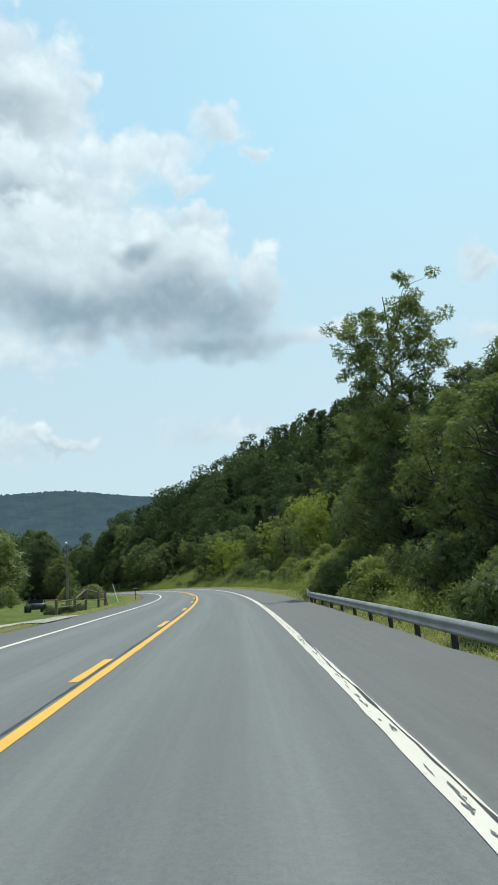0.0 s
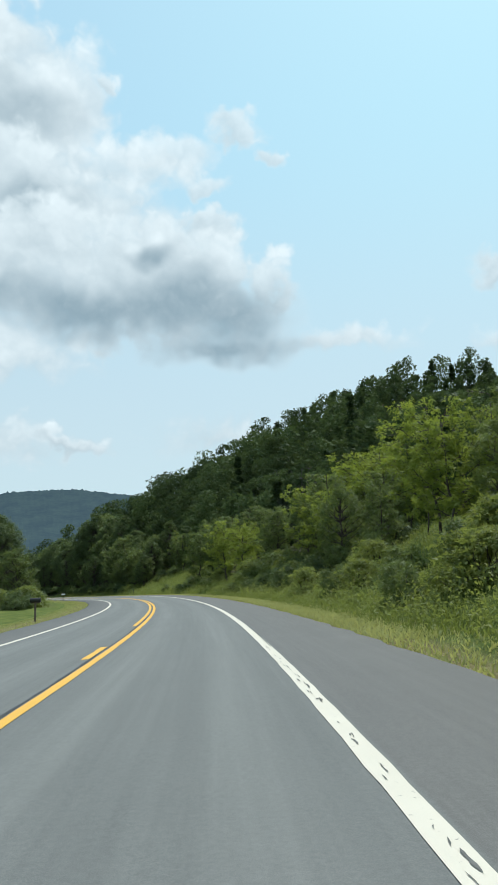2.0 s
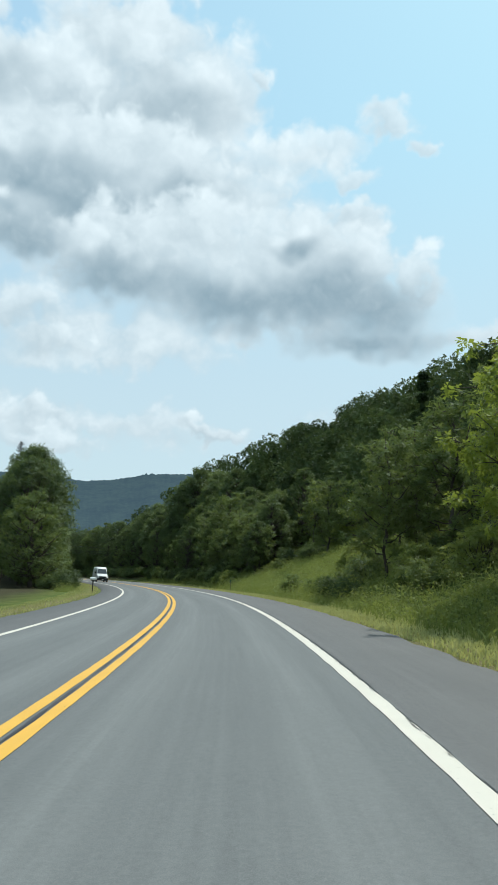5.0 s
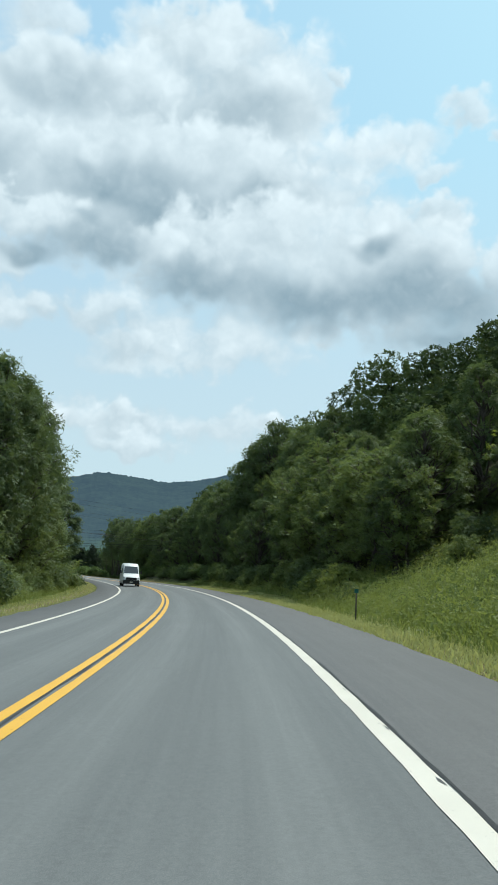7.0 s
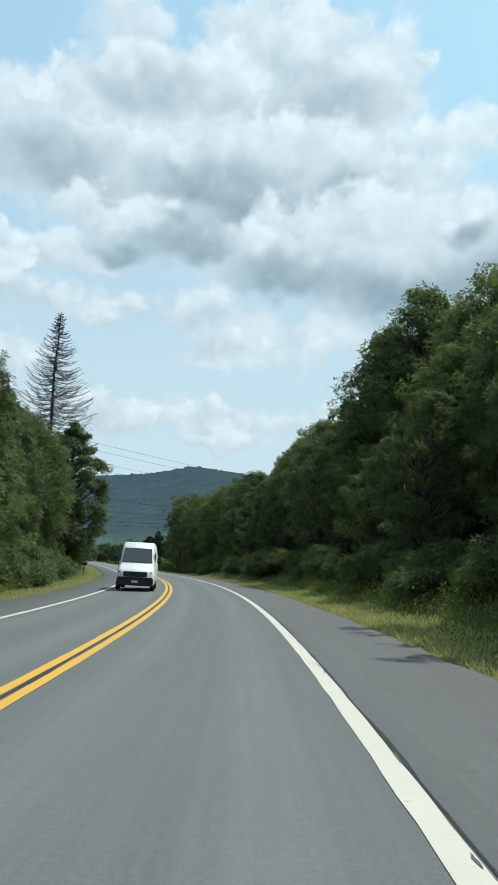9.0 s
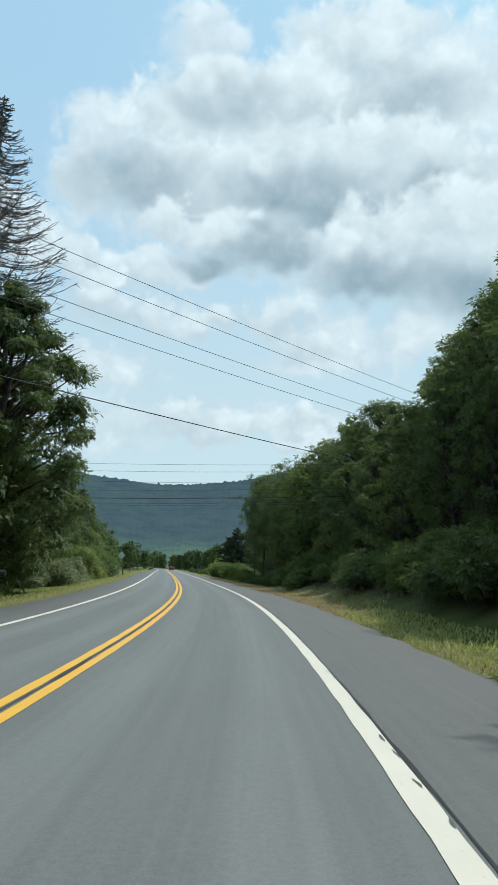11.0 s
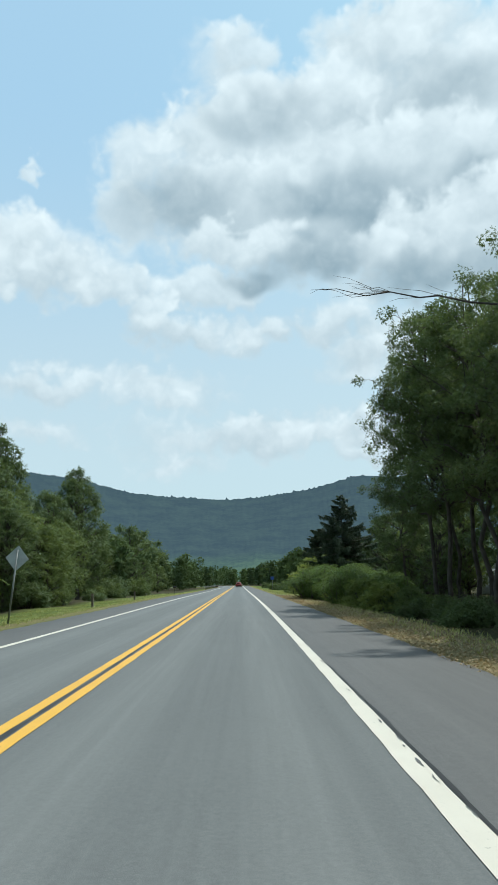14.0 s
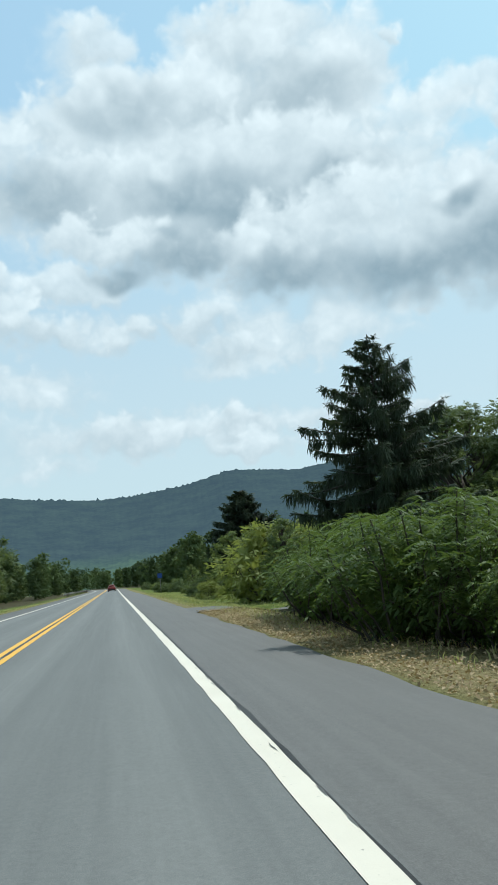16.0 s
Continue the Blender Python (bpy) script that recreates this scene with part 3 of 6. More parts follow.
def build_road():
    s = np.concatenate([np.arange(S0, 460, 1.0), np.arange(460, S1, 6.0)])
    lats = np.array([EDGE_L - 0.12, EDGE_L, -3.45, -2.4, -1.2, 0, 1.2, 2.4, 3.6, EDGE_R, EDGE_R + 0.14])
    g_s, g_l = np.meshgrid(s, lats, indexing="ij")
    rag = 0.03 * np.sin(g_s * 1.7) + 0.03 * np.sin(g_s * 4.1 + 1) + 0.10 * np.sin(g_s * 0.045) + np.random.default_rng(5).normal(size=g_s.shape[0])[:, None] * 0.035
    g_l = g_l + np.where(np.abs(g_l) > 5, rag, 0)
    x, y = xy(g_s, g_l)
    z = road_z(g_s, g_l) + np.where((g_l < EDGE_L - 0.02) | (g_l > EDGE_R + 0.02), 0.0, 0.0)
    z[:, 0] -= 0.16
    z[:, -1] -= 0.16
    me = mesh_of("road", np.stack([x, y, z], -1), grid_quads(len(s), len(lats))[:, ::-1], mats=(M_ROAD,), uv=np.stack([g_l.ravel(), g_s.ravel()], 1))
    road = tagged(new("road", me), "aged grey asphalt two-lane highway with paved shoulders", "road", kind="structure")

    def line(name, a, b, s_from, s_to, mat, label, up=0.006, rough=0.005, gap=1.0):
        q = np.arange(s_from, s_to, gap) if s_to - s_from > 8 else np.linspace(s_from, s_to, 8)
        w = rough * (np.sin(q * 3.1) + np.sin(q * 7.7 + a) * 0.7)
        v, f, uv = strip(q, a + w, b - w * 0.8, up)
        ob = new(name, mesh_of(name, v, f, None, (mat,), uv=uv))
        ob.parent = road
        tagged(ob, label=label, kind="structure")
        return ob

    line("centre_line", 0.05, 0.205, S0, S1 - 4, M_YELLOW, "solid yellow centre line")
    line("centre_line", -0.205, -0.05, 72.0, S1 - 4, M_YELLOW, "solid yellow centre line")
    for k in range(-5, 5):
        a = 10.95 + 12.19 * k
        line("centre_dash", -0.205, -0.05, a, a + 3.05, M_YELLOW, "broken yellow centre dash")
    line("edge_line", 3.41, 3.60, S0, S1 - 4, M_LINE, "worn white edge line", gap=0.5, rough=0.005)
    line("edge_line", -3.39, -3.22, S0, S1 - 4, M_LINE, "worn white edge line", gap=0.5, rough=0.004)
    # black sealant between the yellow lines, and the seam along the shoulder
    def wander(name, lat, s_from, s_to, width, amp, label, up, seed):
        rng = np.random.default_rng(seed)
        q = np.arange(s_from, s_to, 0.3)
        wob = np.convolve(rng.normal(size=len(q) + 16), np.ones(17) / 17, "valid") * amp * 4
        half = np.abs(np.convolve(rng.normal(size=len(q) + 4), np.ones(5) / 5, "valid")) * width + width * 0.35
        v, f, uv = strip(q, lat + wob - half, lat + wob + half, up)
        ob = new(name, mesh_of(name, v, f, None, (M_SEAL,), uv=uv))
        ob.parent = road
        tagged(ob, label=label, kind="structure")
    wander("sealed_crack", -0.01, S0, 430, 0.030, 0.010, "black sealed joint between the yellow lines", 0.004, 3)
    for k, (c0, c1, lat) in enumerate(((-20, 17, 3.55), (60, 67, 3.58), (150, 160, 3.52))):
        wander("sealed_crack", lat, c0, c1, 0.014, 0.016, "crack running along the edge line", 0.010, 40 + k)
    # scars where the paint of the edge line has broken away
    rng = np.random.default_rng(91)
    v, f = [], []
    for c0, c1, many in ((-10, 60, 230), (60, 150, 200), (150, 420, 140)):
        for k in range(many):
            at, mid = rng.uniform(c0, c1), (3.505 + rng.normal() * 0.02 if c0 < 0 else 3.585 + rng.normal() * 0.012)
            ln, wd = rng.uniform(0.08, 0.40), rng.uniform(0.004, 0.014)
            u = np.linspace(0, 1, 7)
            half = wd * np.sin(np.pi * u) ** 0.5 * rng.uniform(0.4, 1.2, 7)
            mids = mid + np.cumsum(rng.normal(size=7)) * 0.004
            g, fq, _ = strip(at + ln * u, mids - half, mids + half, 0.011)
            f.append(np.asarray(fq) + sum(len(a) for a in v))
            v.append(np.asarray(g).reshape(-1, 3))
    scar = new("worn_paint", mesh_of("worn_paint", np.concatenate(v), np.concatenate(f), None, (M_SCAR,)))
    scar.parent = road
    tagged(scar, label="grey scars in the worn edge line", kind="stuff")
    wander("sealed_crack", 3.625, 90, 420, 0.024, 0.012, "dark seam between lane and shoulder", 0.005, 6)
    for k, (s0, a, b) in enumerate(((294.5, 0.4, 3.2), (338.4, 2.2, 5.6), (20.5, 4.0, 5.2), (55.0, 4.2, 5.4), (299.0, -3.0, 0.0))):
        q = np.linspace(a, b, 24)
        rng = np.random.default_rng(30 + k)
        w = np.convolve(rng.normal(size=28), np.ones(5) / 5, "valid") * 0.05
        x0, y0 = xy(s0 + w, q)
        x1, y1 = xy(s0 + w + 0.011, q)
        zz = road_z(s0, q) + 0.005
        v = np.stack([np.stack([x0, y0, zz], -1), np.stack([x1, y1, zz], -1)], 1).reshape(-1, 3)
        ob = new("sealed_crack", mesh_of("sealed_crack", v, grid_quads(24, 2), None, (M_SEAL,)))
        ob.parent = road
        tagged(ob, label="crack across the lane", kind="structure")


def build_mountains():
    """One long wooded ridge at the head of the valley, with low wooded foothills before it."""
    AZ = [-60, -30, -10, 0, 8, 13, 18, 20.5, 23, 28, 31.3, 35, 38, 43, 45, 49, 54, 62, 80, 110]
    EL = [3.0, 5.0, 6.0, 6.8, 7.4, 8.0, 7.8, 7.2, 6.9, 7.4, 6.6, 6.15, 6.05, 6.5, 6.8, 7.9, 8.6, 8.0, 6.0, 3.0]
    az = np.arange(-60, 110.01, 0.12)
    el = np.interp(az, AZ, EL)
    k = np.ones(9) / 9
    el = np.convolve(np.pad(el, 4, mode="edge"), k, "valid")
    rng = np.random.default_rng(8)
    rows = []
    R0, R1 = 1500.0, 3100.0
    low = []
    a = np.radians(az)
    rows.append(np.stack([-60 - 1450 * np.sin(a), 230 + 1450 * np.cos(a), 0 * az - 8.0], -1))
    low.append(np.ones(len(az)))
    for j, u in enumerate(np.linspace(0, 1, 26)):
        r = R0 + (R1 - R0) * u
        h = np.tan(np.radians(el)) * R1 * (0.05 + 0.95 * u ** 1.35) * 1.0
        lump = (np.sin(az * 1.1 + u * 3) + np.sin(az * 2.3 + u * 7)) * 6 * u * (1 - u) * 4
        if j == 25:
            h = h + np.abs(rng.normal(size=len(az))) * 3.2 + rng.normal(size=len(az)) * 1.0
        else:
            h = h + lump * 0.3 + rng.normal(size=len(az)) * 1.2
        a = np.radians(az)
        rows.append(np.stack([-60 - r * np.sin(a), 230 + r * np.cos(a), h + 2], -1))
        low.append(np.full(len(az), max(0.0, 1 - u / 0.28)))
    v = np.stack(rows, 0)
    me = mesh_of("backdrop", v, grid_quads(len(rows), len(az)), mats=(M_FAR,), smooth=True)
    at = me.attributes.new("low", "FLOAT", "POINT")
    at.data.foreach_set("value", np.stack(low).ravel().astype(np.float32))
    tagged(new("backdrop", me), "distant wooded mountain ridge across the valley, its blue haze a faint glow", "mountain", kind="structure")


# ---- plants ----
def unit(rng, k):
    d = rng.normal(size=(k, 3))
    return d / np.linalg.norm(d, axis=1)[:, None]


def clump(heap, rng, c, r, count, length, width, core=0.6, hang=0.25, crisp=0.0):
    """One bough of foliage: sprigs that point outwards round a shaded heart of broad leaves."""
    c, r = np.asarray(c, float), np.asarray(r, float)
    d = unit(rng, count)
    p = c + d * r * rng.uniform(0.50 + 0.2 * crisp, 0.95, (count, 1))
    along = d * np.array([1, 1, 0.6]) + rng.normal(size=(count, 3)) * 0.45 - np.array([0, 0, hang])
    n = d * (0.65 + 0.6 * crisp) + rng.normal(size=(count, 3)) * 0.38 + np.array([0, 0, 0.8 - 0.5 * crisp])
    heap.sprigs(p, along, n, length, width, rng)
    k = max(4, int(count * 0.16))
    d = unit(rng, k)
    p = c + d * r * rng.uniform(0.05, core, (k, 1))
    heap.leaves(p, d + rng.normal(size=(k, 3)) * 0.4, length * 1.15, length * 0.9, rng)


def bent(rng, a, b, k=5, sag=0.0, wob=0.06):
    a, b = np.asarray(a, float), np.asarray(b, float)
    u = np.linspace(0, 1, k)[:, None]
    L = np.linalg.norm(b - a)
    p = a + (b - a) * u + rng.normal(size=(k, 3)) * wob * L * (u * (1 - u) * 4)
    p[:, 2] += sag * L * (u[:, 0] * (1 - u[:, 0]) * 4)
    return p


def plant(name, label, category, wood, crown, wood_mat, crown_mat, group="", crown_name="crown"):
    root = tagged(new(name), label, category, group)
    part("trunk", wood.mesh("trunk", wood_mat, smooth=True), root)
    if crown is not None:
        part(crown_name, crown.mesh(crown_name, crown_mat), root)
    return root


def broadleaf(name, label, seed, h, r, base, boughs, leaves, size, mat, core=0.6, spread=0.85, group="", hang=0.25, flat=0.68):
    """A deciduous tree: trunk, limbs and a crown of separate boughs; h high, crown radius r, crown from base*h upwards."""
    rng = np.random.default_rng(seed)
    wood, crown = Heap(), Heap()
    lean = rng.normal(size=2) * 0.03 * h
    tip = np.array([lean[0], lean[1], h * 0.9])
    tr = bent(rng, (0, 0, -0.3), tip, 8, wob=0.015)
    rt = 0.020 * h + 0.03
    wood.tube(tr, rt * (1 - np.linspace(0, 0.9, 8)) + 0.02, 8)
    mid, half = h * (base + (1 - base) * 0.52), h * (1 - base) * 0.5
    for i in range(boughs):
        zn = 1 - 2 * (i + rng.uniform(0.1, 0.9)) / boughs
        inner = 0.45 if i % 6 == 5 else 1.0
        ang = i * 2.399 + rng.uniform(-0.4, 0.4)
        br = r * rng.uniform(0.17, 0.31) * (1 - 0.22 * zn)
        lobe = math.sqrt(max(0.0, 1 - abs(zn) ** 2.3)) * (1 - 0.22 * zn)
        rad = max(0.0, r * lobe * rng.uniform(0.78, 1.12) * inner * spread - 0.3 * br + r * 0.12 * lobe)
        zc = mid + zn * half * rng.uniform(0.86, 1.02) - (br * 0.6 if zn > 0.5 else 0.0)
        c = np.array([rad * math.cos(ang), rad * math.sin(ang), zc]) + np.array([lean[0], lean[1], 0]) * zc / h
        k = int(np.clip((zc / h - 0.14) * 8, 1, 7))
        wood.tube(bent(rng, tr[k], c, 5, sag=-0.03), np.linspace(rt * 0.36, 0.015, 5), 5)
        clump(crown, rng, c, np.array([br, br, br * flat]), leaves // boughs, size, size * 0.38, core, hang)
    return plant(name, label, "tree", wood, crown, M_BARK, mat, group)


def tufted_tree(name, label, seed, h, r, base, mat, size, limbs=18, twigs=6, per=60, group="", fork=0.62, tuft=0.16):
    """A tree of rising limbs whose twigs end in separate tufts of leaves, with sky between them."""
    rng = np.random.default_rng(seed)
    wood, crown = Heap(), Heap()
    tr = bent(rng, (0, 0, -0.3), (rng.normal() * 0.35, rng.normal() * 0.35, h * 0.95), 10, wob=0.018)
    rt = 0.0085 * h + 0.03
    wood.tube(tr, np.linspace(rt, 0.03, 10), 8)
    for i in range(limbs):
        u = (i + rng.uniform(0, 0.8)) / limbs
        z0 = base * 0.8 + (0.86 - base * 0.8) * u
        k = min(8, max(1, int(z0 * 9)))
        at = tr[k] + (tr[k + 1] - tr[k]) * rng.uniform()
        ang = i * 2.4 + rng.uniform(-0.5, 0.5)
        ln = r * (0.45 + 0.62 * math.sin(math.pi * min(1.0, 0.22 + 0.74 * u))) * rng.uniform(0.75, 1.1)
        climb = ln * rng.uniform(0.45, 0.95) * (0.7 + fork * u)
        end = at + np.array([math.cos(ang) * ln, math.sin(ang) * ln, min(climb, h * 0.99 - at[2])])
        b = bent(rng, at, end, 6, sag=-0.06, wob=0.05)
        wood.tube(b, np.linspace(rt * 0.42 * (1.1 - 0.6 * u), 0.014, 6), 5)
        for j in range(twigs):
            f = 1.6 + 3.4 * (j + rng.uniform(0.3, 1.0)) / twigs
            lo = min(4, int(f))
            root = b[lo] + (b[lo + 1] - b[lo]) * (f - lo)
            out = np.array([math.cos(ang), math.sin(ang), 0.35]) * 0.5 + rng.normal(size=3) * np.array([0.75, 0.75, 0.5])
            tip = root + out * r * 0.24
            wood.tube(bent(rng, root, tip, 4), np.linspace(0.022, 0.008, 4), 4)
            br = r * tuft * rng.uniform(0.75, 1.35)
            clump(crown, rng, tip, np.array([br, br, br * 0.75]), int(per * rng.uniform(0.6, 1.3)), size, size * 0.5, 0.7, 0.15)
    return plant(name, label, "tree", wood, crown, M_BARK, mat, group)


def conifer(name, label, seed, h, r, mat, whorls, each, shape, lift=0.12, hang=0.45, group=""):
    """A spruce: whorls of boughs whose tips turn up, hung with curtains of needle sprays; shape(u) is its outline."""
    rng = np.random.default_rng(seed)
    wood, crown = Heap(), Heap()
    wood.tube(bent(rng, (0, 0, -0.3), (0, 0, h), 8, wob=0.004), np.linspace(0.02 * h, 0.012, 8), 7)
    for i in range(whorls):
        u = (i + 0.3) / whorls
        for j in range(each):
            ang = j * 6.283 / each + i * 1.3 + rng.uniform(-0.4, 0.4)
            z = h * (0.05 + 0.94 * u) + rng.uniform(-0.5, 0.5) * h / whorls * 0.8
            ln = r * shape(u) * rng.uniform(0.42, 1.12) + 0.06
            q = np.linspace(0, 1, 6)
            d = np.array([math.cos(ang), math.sin(ang), 0])
            sd = np.array([-d[1], d[0], 0])
            b = np.array([0, 0, z]) + d * (q * ln)[:, None]
            b[:, 2] += ln * ((lift * 1.6 * u + rng.normal() * 0.11) * q - 0.26 * (1 - u) * q + rng.uniform(0.05, 0.26) * q ** 3)
            wood.tube(b, np.linspace(0.010 * h * (1 - u) + 0.014, 0.010, 6), 4)
            k = int(8 + 44 * ln)
            f = rng.uniform(0.12, 1.0, k) ** 0.8
            side = rng.normal(size=k) * 0.17 * (1.15 - f) * (0.4 + ln * 0.45)
            p = np.stack([np.interp(f, q, b[:, c]) for c in range(3)], 1) + sd * side[:, None]
            top = np.tile(d, (k, 1)) + sd * np.sign(side)[:, None] * 0.7 + rng.normal(size=(k, 3)) * 0.25
            crown.sprigs(p, top, np.tile((0, 0, 1.0), (k, 1)) + rng.normal(size=(k, 3)) * 0.3, 0.20, 0.045, rng, 0.6)
            down = np.tile((0, 0, -1.0), (k, 1)) + d * 0.25 + rng.normal(size=(k, 3)) * 0.2
            crown.sprigs(p, down, rng.normal(size=(k, 3)) * np.array([1, 1, 0.1]), hang * rng.uniform(0.6, 1.0) * min(1.0, 0.25 + 0.55 * ln), 0.05, rng, 0.25)
    return plant(name, label, "tree", wood, crown, M_BARK, mat, group)


def bare_conifer(name, label, seed, h, r):
    """A dead conifer: only upswept bare boughs and twigs are left."""
    rng = np.random.default_rng(seed)
    wood, boughs = Heap(), Heap()
    wood.tube(bent(rng, (0, 0, -0.3), (0, 0, h), 10, wob=0.004), np.linspace(0.30, 0.02, 10), 7)
    for i in range(560):
        u = 0.25 + 0.74 * (i + rng.uniform()) / 560
        z = h * u
        ln = r * (0.06 + min(0.94, (1 - u) * 2.0)) * rng.uniform(0.70, 1.05)
        ang = rng.uniform(0, 6.283)
        d = np.array([math.cos(ang), math.sin(ang), 0])
        sd = np.array([-d[1], d[0], 0])
        q = np.linspace(0, 1, 7)
        b = np.array([0, 0, z]) + d * (q * ln)[:, None]
        b[:, 2] += ln * (-0.50 * q + 0.72 * q ** 2.4)
        boughs.tube(b, np.linspace(0.030, 0.013, 7), 4)
        for w in range(18):
            f = rng.uniform(0.18, 1.0)
            at = np.array([np.interp(f, q, b[:, c]) for c in range(3)])
            e = at + (sd * rng.choice([-1, 1]) * rng.uniform(0.15, 0.7) + d * 0.45 + np.array([0, 0, rng.uniform(-0.15, 0.45)])) * (0.12 + ln * 0.12)
            boughs.tube(np.stack([at, (at + e) / 2 + 0.02, e]), (0.013, 0.012, 0.010), 3)
    return plant(name, label, "tree", wood, boughs, M_DEAD, M_DEAD)


def bare_tree(name, label, seed, h, r):
    rng = np.random.default_rng(seed)
    wood = Heap()
    for lean in (-0.5, 0.1, 0.6):
        tr = bent(rng, (lean * 0.4, 0, -0.3), (lean * 1.2, rng.normal() * 0.4, h * rng.uniform(0.8, 1.0)), 9, wob=0.02)
        wood.tube(tr, np.linspace(0.13, 0.015, 9), 6)
        for i in range(34):
            k = rng.integers(2, 9)
            ang = rng.uniform(0, 6.283)
            ln = r * rng.uniform(0.3, 1.0) * (1.15 - k / 9)
            e = tr[k] + np.array([math.cos(ang) * ln, math.sin(ang) * ln, ln * rng.uniform(0.1, 0.9)])
            b = bent(rng, tr[k], e, 4)
            wood.tube(b, np.linspace(0.03, 0.008, 4), 4)
            for w in range(5):
                at = b[rng.integers(1, 4)]
                wood.tube(np.stack([at, at + rng.normal(size=3) * ln * 0.22 + np.array([0, 0, 0.12])]), (0.010, 0.006), 3)
    return plant(name, label, "tree", wood, None, M_DEAD, None)


def shrub(name, label, seed, h, r, boughs, leaves, size, mat, group=""):
    """A bush: several stems and a broken mound of leaves down to the ground."""
    rng = np.random.default_rng(seed)
    wood, crown = Heap(), Heap()
    for i in range(boughs):
        ang, u = i * 2.4 + rng.uniform(-0.4, 0.4), rng.uniform(0.15, 1.0)
        rad = r * 0.72 * math.sqrt(u) * (1 if i > 2 else 0.3)
        br = r * rng.uniform(0.22, 0.38)
        z = max(br * 0.45, h * (1.0 - 0.65 * (rad / r) ** 1.5) * rng.uniform(0.35, 1.0) - br * 0.6)
        c = np.array([rad * math.cos(ang), rad * math.sin(ang), z])
        wood.tube(bent(rng, (c[0] * 0.2, c[1] * 0.2, -0.15), c, 4), np.linspace(0.03, 0.01, 4), 4)
        clump(crown, rng, c, np.array([br, br, br * 0.75]), leaves // boughs, size, size * 0.42, 0.6)
    return plant(name, label, "shrub", wood, crown, M_BARK, mat, group, "foliage")


def sumac(name, label, seed, h, r, mat, group=""):
    """A sumac thicket: leaning stems that carry rosettes of arching feathered leaves, dark and bare beneath."""
    rng = np.random.default_rng(seed)
    wood, crown = Heap(), Heap()
    stems = 44
    for i in range(stems):
        ang, rad = i * 2.4 + rng.uniform(-0.4, 0.4), r * math.sqrt((i + 0.5) / stems)
        top = np.array([rad * math.cos(ang), rad * math.sin(ang), h * (1 - 0.42 * (rad / r) ** 3) * rng.uniform(0.76, 1.04)])
        foot = np.array([top[0] * 0.55, top[1] * 0.55, -0.1])
        wood.tube(bent(rng, foot, top, 5), np.linspace(0.028, 0.010, 5), 4)
        tilt = np.array([top[0], top[1], 0]) / r * 0.5 + rng.normal(size=3) * 0.3
        for f in range(11):
            a = f * 2.4 + rng.uniform(-0.3, 0.3)
            ln = rng.uniform(0.30, 0.52)
            q = np.linspace(0.15, 1, 8)
            d = np.array([math.cos(a), math.sin(a), 0])
            rib = top - np.array([0, 0, 0.03 * f]) + d * (q * ln)[:, None]
            rib[:, 2] += ln * ((rng.uniform(0.45, 1.05) - 0.08 * f - float(d @ tilt) * 0.5) * q - 0.70 * q ** 2)
            sd = np.array([-d[1], d[0], 0])
            for sg in (-1, 1):
                fall = np.array([0, 0, -0.12 - 0.35 * rng.uniform()])
                crown.leaves(rib + sd * sg * 0.055 + fall * 0.05, np.tile(np.array([0, 0, 1.0]) + sd * sg * 0.45, (8, 1)) + rng.normal(size=(8, 3)) * 0.22,
                             0.125, 0.040, rng, 0.1, along=np.tile(sd * sg + d * 0.5 + fall, (8, 1)))
    k = 1900
    u = unit(rng, k)
    c = u * np.array([r * 0.70, r * 0.70, h * 0.34]) * rng.uniform(0.2, 1, (k, 1)) ** 0.6 + np.array([0, 0, h * 0.40])
    crown.sprigs(c, u + rng.normal(size=(k, 3)) * 0.7 - np.array([0, 0, 0.4]), rng.normal(size=(k, 3)) + np.array([0, 0, 0.8]), 0.17, 0.08, rng)
    return plant(name, label, "shrub", wood, crown, M_BARK, mat, group, "foliage")


class Kind:
    """One kind of plant: the first call stands the built one, later calls stand copies of it."""

    def __init__(self, root, h):
        self.root, self.h, self.used = root, h, False

    def place(self, s, lat, height, turn, sink=0.1, wide=1.0):
        k = height / self.h
        p = spot(s, lat, -sink)
        m = Matrix.Translation(p) @ Matrix.Rotation(radians(turn), 4, "Z") @ Matrix.Diagonal((k * wide, k * wide, k, 1))
        if not self.used:
            self.root.matrix_basis = m
            self.used = True
            return self.root
        r = self.root.scale
        return copy_thing(self.root, m @ Matrix.Diagonal((1 / r[0], 1 / r[1], 1 / r[2], 1)))


FOREST = "roadside trees"
K_BIG = [Kind(broadleaf("tree", "tall dark green maple with a dense full crown", 11, 16, 5.2, 0.10, 115, 11000, 0.33, M_LEAF, group=FOREST), 16),
         Kind(broadleaf("tree", "tall dark green ash with an uneven crown", 12, 17, 4.6, 0.08, 115, 11000, 0.33, M_LEAF, group=FOREST), 17),
         Kind(broadleaf("tree", "broad green hardwood tree leafed down to the ground", 13, 14, 5.0, 0.03, 115, 11000, 0.32, M_LEAF_MID, group=FOREST), 14)]
K_FAR = [Kind(broadleaf("tree", "green hardwood tree standing back from the road", 15, 14, 5.6, 0.04, 46, 2200, 0.68, M_LEAF, group=FOREST), 14),
         Kind(broadleaf("tree", "mid green leafy tree standing back from the road", 16, 12, 5.6, 0.02, 46, 2200, 0.66, M_LEAF_MID, group=FOREST), 12)]
